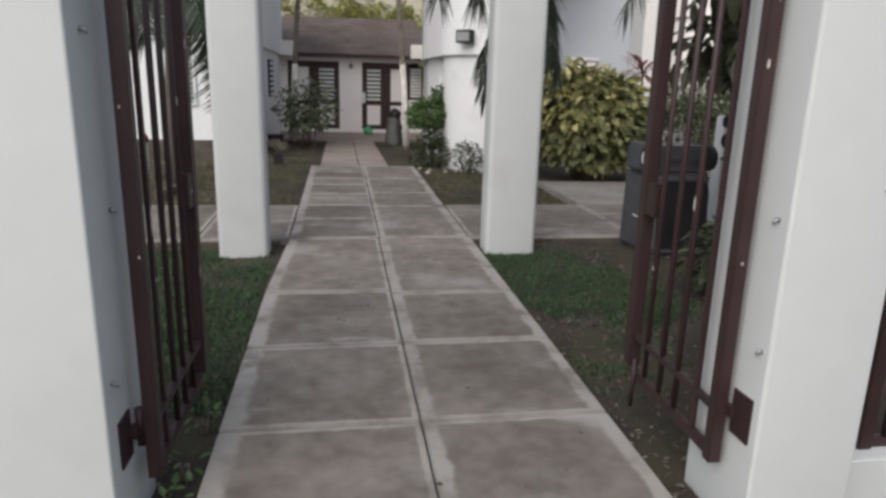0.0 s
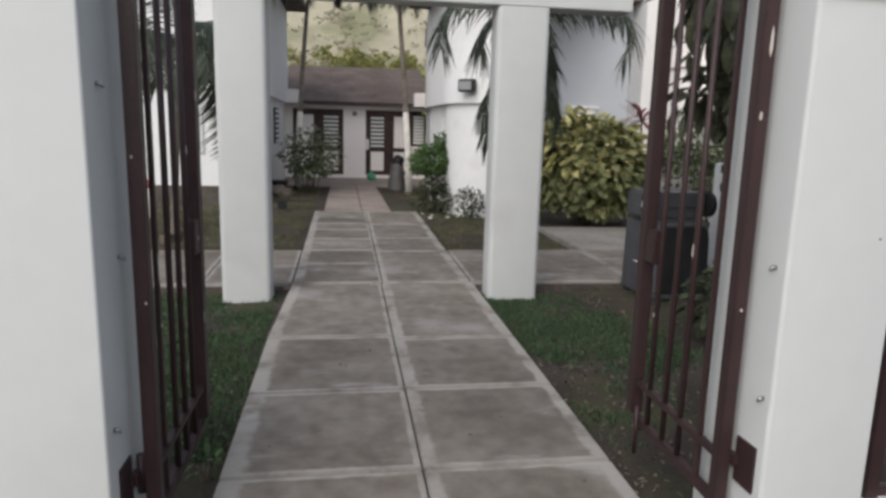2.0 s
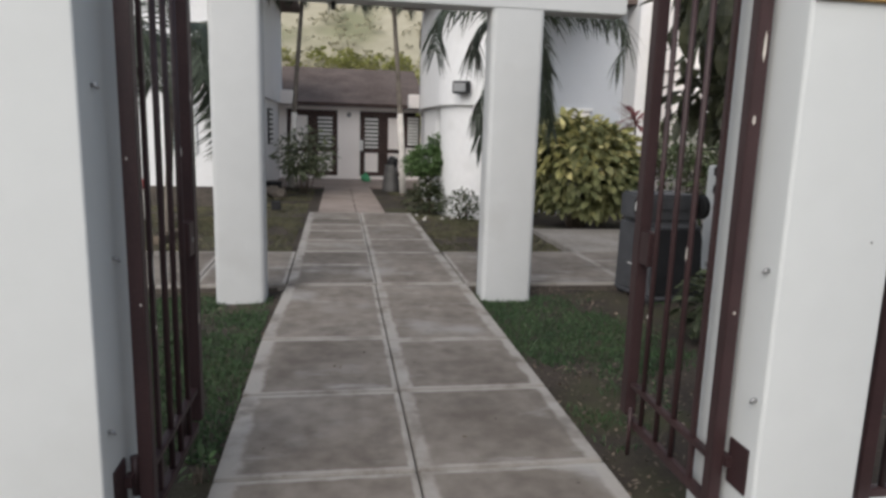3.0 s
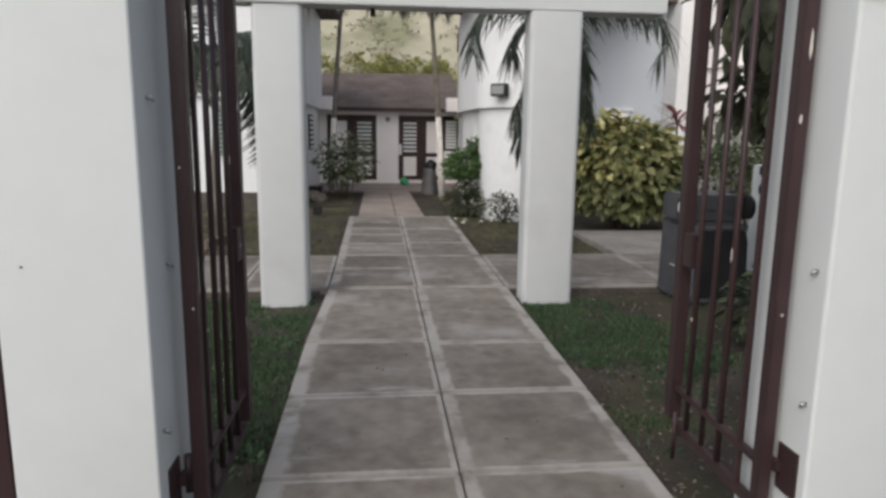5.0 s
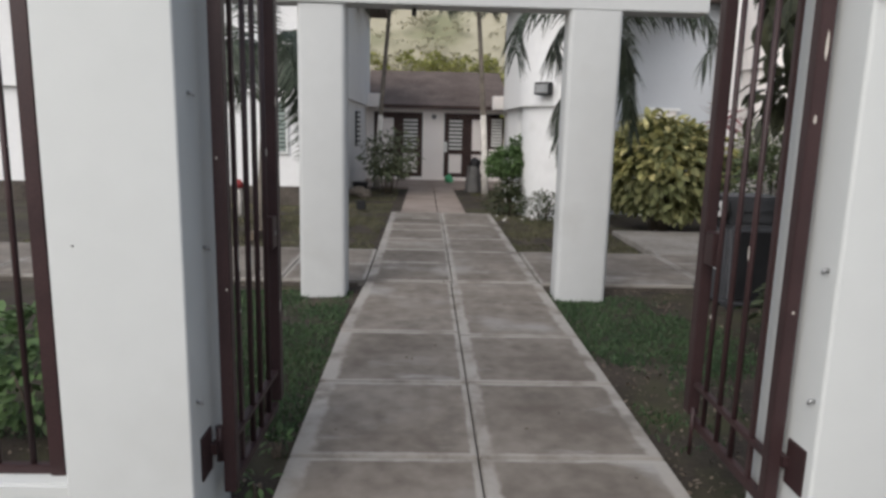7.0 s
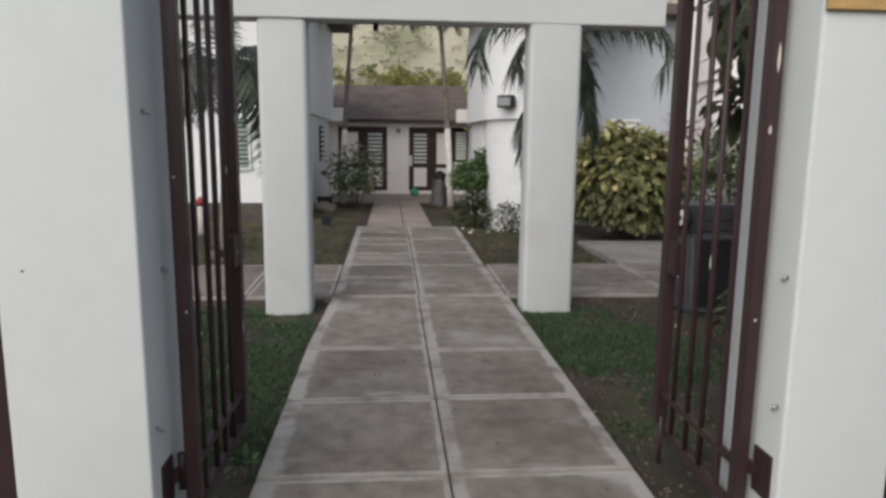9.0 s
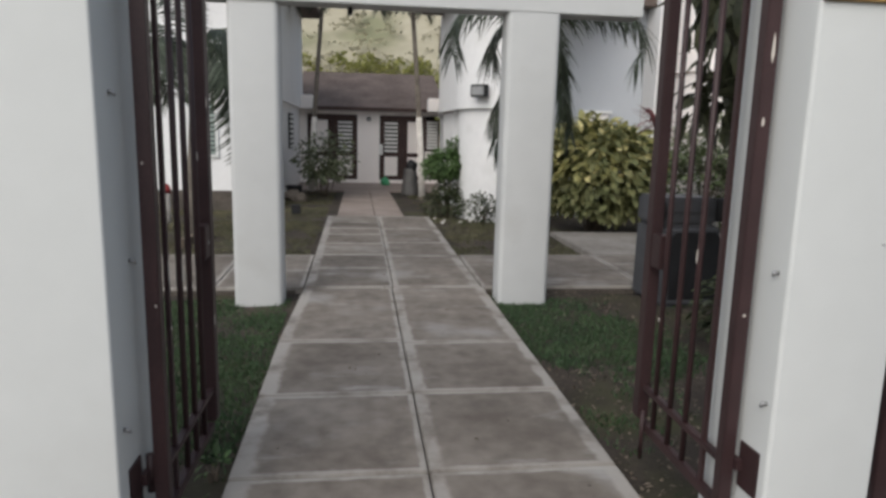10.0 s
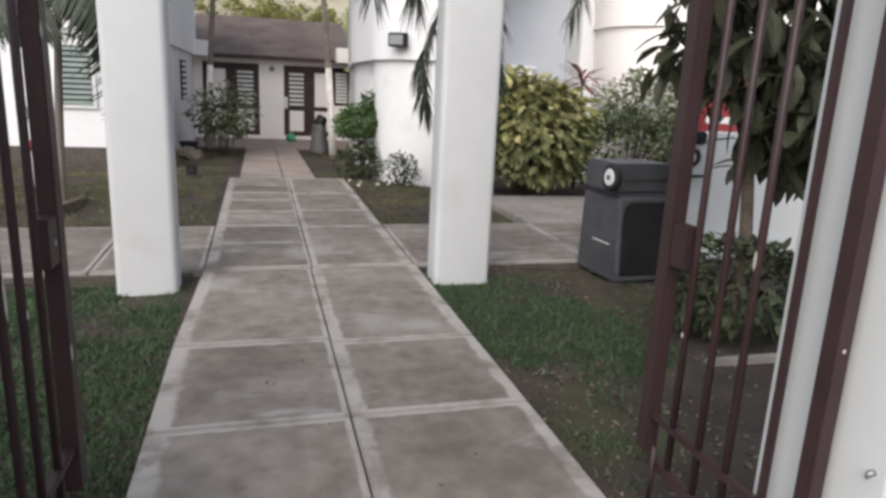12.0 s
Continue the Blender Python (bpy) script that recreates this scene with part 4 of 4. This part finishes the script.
while len(tips) < 30:
    x, y = rng.uniform(-0.62, 0.75), rng.uniform(-0.4, 0.4)
    floor_z = 1.15 - 0.62 * x + 1.6 * max(0, -0.5 - x)
    z = floor_z + 0.22 + (2.9 - floor_z) * rng.random()
    if z > 2.85:
        continue
    tips.append((x, y, z))
    part("limb", rod([(-0.1, 0, min(z - 0.3, 2.2)), (-0.1 + 0.5 * (x + 0.1), y * 0.5, z - 0.05), (x, y, z)], [0.018, 0.012, 0.006], 6), STEM, tree)
leaf = leaf_shape(0.25, 0.095, 0.30)
me = bpy.data.meshes.new("leaf")
me.from_pydata(leaf[0].tolist(), [], leaf[1])
me.materials.append(BIGLEAF)
for k in range(300):
    t = tips[k % len(tips)]
    aim = Vector((rng.gauss(0, 0.6), rng.gauss(0, 0.6), rng.uniform(-1.6, 0.2))).normalized()
    o = new("leaf", me)
    o.matrix_basis = Matrix.Translation((t[0] + rng.gauss(0, 0.14), t[1] + rng.gauss(0, 0.16), t[2] + rng.gauss(0, 0.12))) @ aim.to_track_quat("X", "Z").to_matrix().to_4x4() @ pose(0, 0, 0, rng.gauss(0, 30)) @ Matrix.Scale(rng.uniform(0.7, 1.2), 4)
    o.parent = tree

vv, ff = scatter(leaf, [Matrix.Translation(Vector(tips[k % len(tips)]) + Vector((rng.gauss(0, 0.15), rng.gauss(0, 0.18), rng.gauss(0, 0.13)))) @ Vector((rng.gauss(0, 0.6), rng.gauss(0, 0.6), rng.uniform(-1.6, 0.2))).normalized().to_track_quat("X", "Z").to_matrix().to_4x4() @ Matrix.Scale(rng.uniform(0.7, 1.2), 4) for k in range(1500)])
tagged(raw("inner_leaves", vv, ff, BIGLEAF, tree), kind="stuff")

# ---- white yard wall with its tap, red cabinet ----
tagged(part("yard_wall", blocks((3.70, 7.5, 6.30, 6.48, -0.3, 1.22), bevel=0.012), WHITE), "low white painted yard wall", "wall", kind="structure")
tap = thing("water_valve", "black water valve and pipe on the yard wall", "valve", at=(3.75, 6.24, 1.09))
part("body", blocks((-0.10, 0.10, -0.04, 0.058, 0.02, 0.14), bevel=0.02), BINDARK, tap)
ring = bmesh.new()
for k in range(16):
    a = math.tau * k / 16
    bmesh.ops.create_cube(ring, size=0.03, matrix=Matrix.Translation((-0.02 + 0.075 * math.cos(a), 0, -0.10 + 0.075 * math.sin(a))))
part("hand_wheel", ring, BINDARK, tap)
part("pipe", rod([(-0.08, 0.02, -0.28), (0.16, 0.02, -0.27)], [0.014, 0.014], 8), BINDARK, tap)
cab = thing("red_cabinet", "tall red painted cabinet behind the yard wall", "cabinet", at=(5.12, 8.0, 0.0))
part("body", blocks((0.0, 0.55, 0.0, 0.30, -0.1, 2.12), bevel=0.03), RED, cab)
part("base_strip", blocks((0.01, 0.54, -0.012, -0.001, 1.24, 1.32), bevel=0.003), LOUVRE, cab, "pale strip across the front")
part("emblem", rod([(0.17, -0.001, 1.84), (0.17, -0.012, 1.84)], [0.11, 0.10], 24), DARKWOOD, cab, "dark round emblem")

# ---- upturned wheeled bin ----
wb = thing("wheeled_bin", "upturned dark grey plastic wheeled bin on the grass", "bin", at=(3.015, 6.02, -0.038), turn=4)
bm = bmesh.new()
bmesh.ops.create_cube(bm, size=1)
for v in bm.verts:
    top = v.co.z > 0
    v.co = Vector((v.co.x * (0.56 if top else 0.60) - (0.03 if top else 0), v.co.y * (0.56 if top else 0.64), 0.76 if top else 0.05))
bmesh.ops.bevel(bm, geom=bm.edges[:], offset=0.04, segments=3, affect="EDGES")
part("body", bm, BINGREY, wb)
part("rim", blocks((-0.315, 0.315, -0.335, 0.335, 0.035, 0.085), bevel=0.015), BINGREY, wb)
for sx in (-0.24, 0.24):
    for sy in (-0.26, 0.26):
        part("foot", blocks((sx - 0.05, sx + 0.05, sy - 0.05, sy + 0.05, -0.02, 0.04), bevel=0.008), BINGREY, wb)
# raised black panel paints the dark of the hollow in the front
bm = extrude_outline([(-0.25, 0.0), (0.25, 0.0), (0.25, 0.50), (0.235, 0.57), (0.19, 0.61), (-0.19, 0.61), (-0.235, 0.57), (-0.25, 0.50)], 0, 0.02, bevel=0.004)
for v in bm.verts:
    u = v.co.copy()
    v.co = Vector((u.x - 0.01 - 0.02 * u.y, -0.318 + 0.034 * u.y - u.z, 0.095 + u.y))
bmesh.ops.recalc_face_normals(bm, faces=bm.faces[:])
part("front_recess", bm, BINDARK, wb, "black arched panel standing in for a dark recess")
part("wheel_block", blocks((-0.34, 0.22, -0.24, 0.22, 0.761, 1.01), bevel=0.022), BINGREY, wb)
part("ridge", blocks((-0.24, 0.20, -0.255, -0.241, 0.875, 0.895), bevel=0.005), BINGREY, wb)
part("axle", rod([(-0.375, -0.20, 0.90), (0.25, -0.20, 0.90)], [0.012, 0.012], 8), STEEL, wb)
for cx0, sx in ((-0.365, -1), (0.245, 1)):
    wh = part("wheel", rod([(cx0 - sx * 0.024, -0.23, 0.90), (cx0 - sx * 0.018, -0.23, 0.90), (cx0 + sx * 0.018, -0.23, 0.90), (cx0 + sx * 0.024, -0.23, 0.90)], [0.095, 0.112, 0.112, 0.095], 24), RUBBER, wb)
    part("hub", rod([(cx0 + sx * 0.0245, -0.23, 0.90), (cx0 + sx * 0.032, -0.23, 0.90)], [0.072, 0.062], 18), LOUVRE, wh, "pale plastic hub")
    part("hub_cap", rod([(cx0 + sx * 0.0325, -0.23, 0.90), (cx0 + sx * 0.040, -0.23, 0.90)], [0.022, 0.018], 12), BINDARK, wh)
part("scratch", blocks((-0.312, -0.306, -0.20, 0.05, 0.33, 0.338)), LOUVRE, wb, "pale scuff along the side")

# grey litter bin with black bag by the palm
lb = thing("litter_bin", "grey tapered litter bin with black bag", "bin", at=(1.30, 17.3, -0.12))
lb.scale = (0.85, 0.85, 0.88)
part("body", rod([(0, 0, 0), (0, 0, 0.05), (0, 0, 0.72), (0, 0, 0.78)], [0.27, 0.27, 0.19, 0.20], 4), mat("grey_bin_plastic", (0.10, 0.10, 0.10), (0.16, 0.155, 0.15), 0.6, 4, 60, 0.1), lb)
bm = bmesh.new()
bmesh.ops.create_icosphere(bm, subdivisions=2, radius=0.17)
for v in bm.verts:
    v.co *= 1 + 0.3 * noise.noise(v.co * 8 + Vector((4, 0, 0)))
    v.co += Vector((0.04, 0, 0.86))
part("bag", bm, BINDARK, lb, "black plastic liner bag")

# ---- small things in the garden ----
hyd = thing("hose_post", "short white hose post with red cap on the lawn", "post", at=(-3.0, 10.9, lawn(-3.0, 10.9)))
part("shaft", rod([(0, 0, -0.05), (0, 0, 0.42), (0, 0, 0.46)], [0.06, 0.055, 0.05], 12), LIME, hyd)
part("cap", rod([(0, 0, 0.461), (0, 0, 0.54), (0, 0, 0.60)], [0.075, 0.07, 0.03], 12), RED, hyd)
tagged(part("black_box", blocks((-1.24, -1.08, 12.4, 12.55, -0.03, 0.13), bevel=0.01), BINDARK), "small black box standing on the lawn", "box")
log = thing("timber_offcut", "short dark timber offcut lying on the lawn", "timber", at=(-2.17, 9.05, lawn(-2.17, 9.05) + 0.05), turn=78)
part("beam", blocks((-0.42, 0.42, -0.06, 0.06, -0.06, 0.06), bevel=0.012), STEM, log)
pot = thing("planter_pot", "black plastic planter pot beside the leggy shrub", "pot", at=(-1.52, 16.0, lawn(-1.52, 16.0)))
part("body", rod([(0, 0, 0), (0, 0, 0.02), (0, 0, 0.26), (0, 0, 0.30)], [0.13, 0.14, 0.18, 0.18], 18), BINDARK, pot)
part("rim", rod([(0, 0, 0.28), (0, 0, 0.285), (0, 0, 0.315), (0, 0, 0.32)], [0.18, 0.195, 0.195, 0.18], 18), BINDARK, pot)
rng = random.Random(50)


def stone(x, y, r, material, label):
    bm = bmesh.new()
    bmesh.ops.create_icosphere(bm, subdivisions=2, radius=r)
    off = Vector((x, y, 0))
    for v in bm.verts:
        v.co *= 1 + 0.4 * noise.noise(v.co / r * 1.1 + off)
        v.co.z *= 0.7
    ob = tagged(part("stone", bm, material), label, "stone", "garden stones")
    ob.location = (x, y, lawn(x, y) + r * 0.35)


for x, y in ((1.42, 11.4), (1.5, 11.75), (1.75, 11.5), (1.36, 12.0), (1.95, 11.6)):
    stone(x, y, rng.uniform(0.025, 0.04), LIME, "small whitish stone in the bed")
for x, y in ((-1.55, 15.6), (-1.4, 16.2), (-1.6, 16.6), (-1.35, 15.2)):
    stone(x, y, rng.uniform(0.14, 0.22), STONE, "rough dark rock by the house")
tagged(part("bed_kerb", blocks((2.52, 3.3, 4.12, 4.19, -0.2, -0.035), bevel=0.01), CONCRETE), "pale concrete kerb round the planting bed", "kerb", kind="structure")


# ---- grass and litter ----
def in_grass(x, y):
    if LEFT - 0.03 < x < RIGHT + 0.03 or 6.2 < y < 7.9:
        return 0.0
    v = 0.50 + 1.2 * noise.noise((x * 1.3, y * 1.3, 7)) + 0.8 * noise.noise((x * 4, y * 4, 2))
    if y < 6.2:
        if x < 0:
            return v + (0.35 if y > 3.15 else -0.6) - (0.9 if y > 6.05 else 0) - (0.7 if x < -1.75 else 0)
        return v + 0.05 + 0.8 * max(-1, min(0.45, (y - 4.15 + 0.25 * math.sin(x * 4)) / 0.45)) - (0.9 if y > 6.0 else 0) - 1.3 * max(0, min(1, (x - 2.15 - 0.2 * math.sin(y * 3)) / 0.4)) - (0.4 if x < 1.3 + 0.1 * math.sin(y * 5) else 0)
    return v - 0.15


rng = random.Random(60)
vv, ff = [], []


def blades(x0, x1, y0, y1, n, tall):
    for _ in range(n):
        x, y = rng.uniform(x0, x1), rng.uniform(y0, y1)
        if rng.random() > in_grass(x, y):
            continue
        z = lawn(x, y) + 0.02 * noise.noise((x * 1.3, y * 1.3, 0)) - 0.008
        a, h, wd = rng.uniform(0, math.tau), tall * rng.uniform(0.4, 1.2), rng.uniform(0.0025, 0.006)
        dx, dy = math.cos(a), math.sin(a)
        lx, ly = rng.gauss(0, 0.5) * h, rng.gauss(0, 0.5) * h
        b = len(vv)
        vv.extend([(x - dx * wd, y - dy * wd, z), (x + dx * wd, y + dy * wd, z), (x + lx * 0.4 + dx * wd * 0.8, y + ly * 0.4 + dy * wd * 0.8, z + h * 0.6), (x + lx * 0.4 - dx * wd * 0.8, y + ly * 0.4 - dy * wd * 0.8, z + h * 0.6), (x + lx, y + ly, z + h)])
        ff.append((b, b + 1, b + 2, b + 3))
        ff.append((b + 3, b + 2, b + 4))


blades(-3.0, LEFT, 2.3, 6.24, 70000, 0.040)
blades(RIGHT, 4.0, 2.4, 6.24, 70000, 0.040)
tagged(raw("lawn_grass", vv, ff, GRASS), "short patchy green lawn grass beside the path", "grass", kind="stuff")
vv, ff = [], []
blades(-5.0, -0.5, 7.88, 13.2, 90000, 0.045)
blades(1.15, 2.8, 7.9, 13.0, 30000, 0.045)
blades(-2.0, -0.4, 13.2, 18.0, 14000, 0.05)
blades(0.9, 2.4, 13.0, 18.0, 12000, 0.05)
tagged(raw("dry_lawn_grass", vv, ff, GRASS_DRY), "thin dry olive lawn grass beyond the cross walk", "grass", kind="stuff")
vv, ff = [], []
for _ in range(4200):
    x = rng.choice((rng.uniform(-2.2, LEFT), rng.uniform(RIGHT, 3.4), rng.uniform(RIGHT, 2.3)))
    y = rng.uniform(2.3, 6.2) if rng.random() < 0.7 else rng.uniform(7.9, 13)
    if (y > 7.9 and x > 2.6) or in_grass(x, y) > 0.45:
        continue
    m = Matrix.Translation((x, y, lawn(x, y) + 0.012 + 0.02 * noise.noise((x * 1.3, y * 1.3, 0)))) @ pose(0, 0, 0, rng.gauss(0, 25), rng.gauss(0, 25), rng.uniform(0, 360))
    v, f = leaf_shape(rng.uniform(0.015, 0.05), rng.uniform(0.008, 0.02), 0.2)
    b = len(vv)
    vv.extend([tuple(m @ Vector(p)) for p in v])
    ff.extend([tuple(i + b for i in q) for q in f])
for _ in range(46):
    x, y = rng.uniform(LEFT + 0.05, RIGHT - 0.05), rng.uniform(2.0, 10.5)
    m = Matrix.Translation((x, y, slope(y) + 0.012)) @ pose(0, 0, 0, rng.gauss(0, 15), rng.gauss(0, 15), rng.uniform(0, 360))
    v, f = leaf_shape(rng.uniform(0.015, 0.04), rng.uniform(0.008, 0.016), 0.2)
    b = len(vv)
    vv.extend([tuple(m @ Vector(p)) for p in v])
    ff.extend([tuple(i + b for i in q) for q in f])
tagged(raw("leaf_litter", vv, ff, LITTER), "scattered dry brown leaf litter on the soil", "litter", kind="stuff")
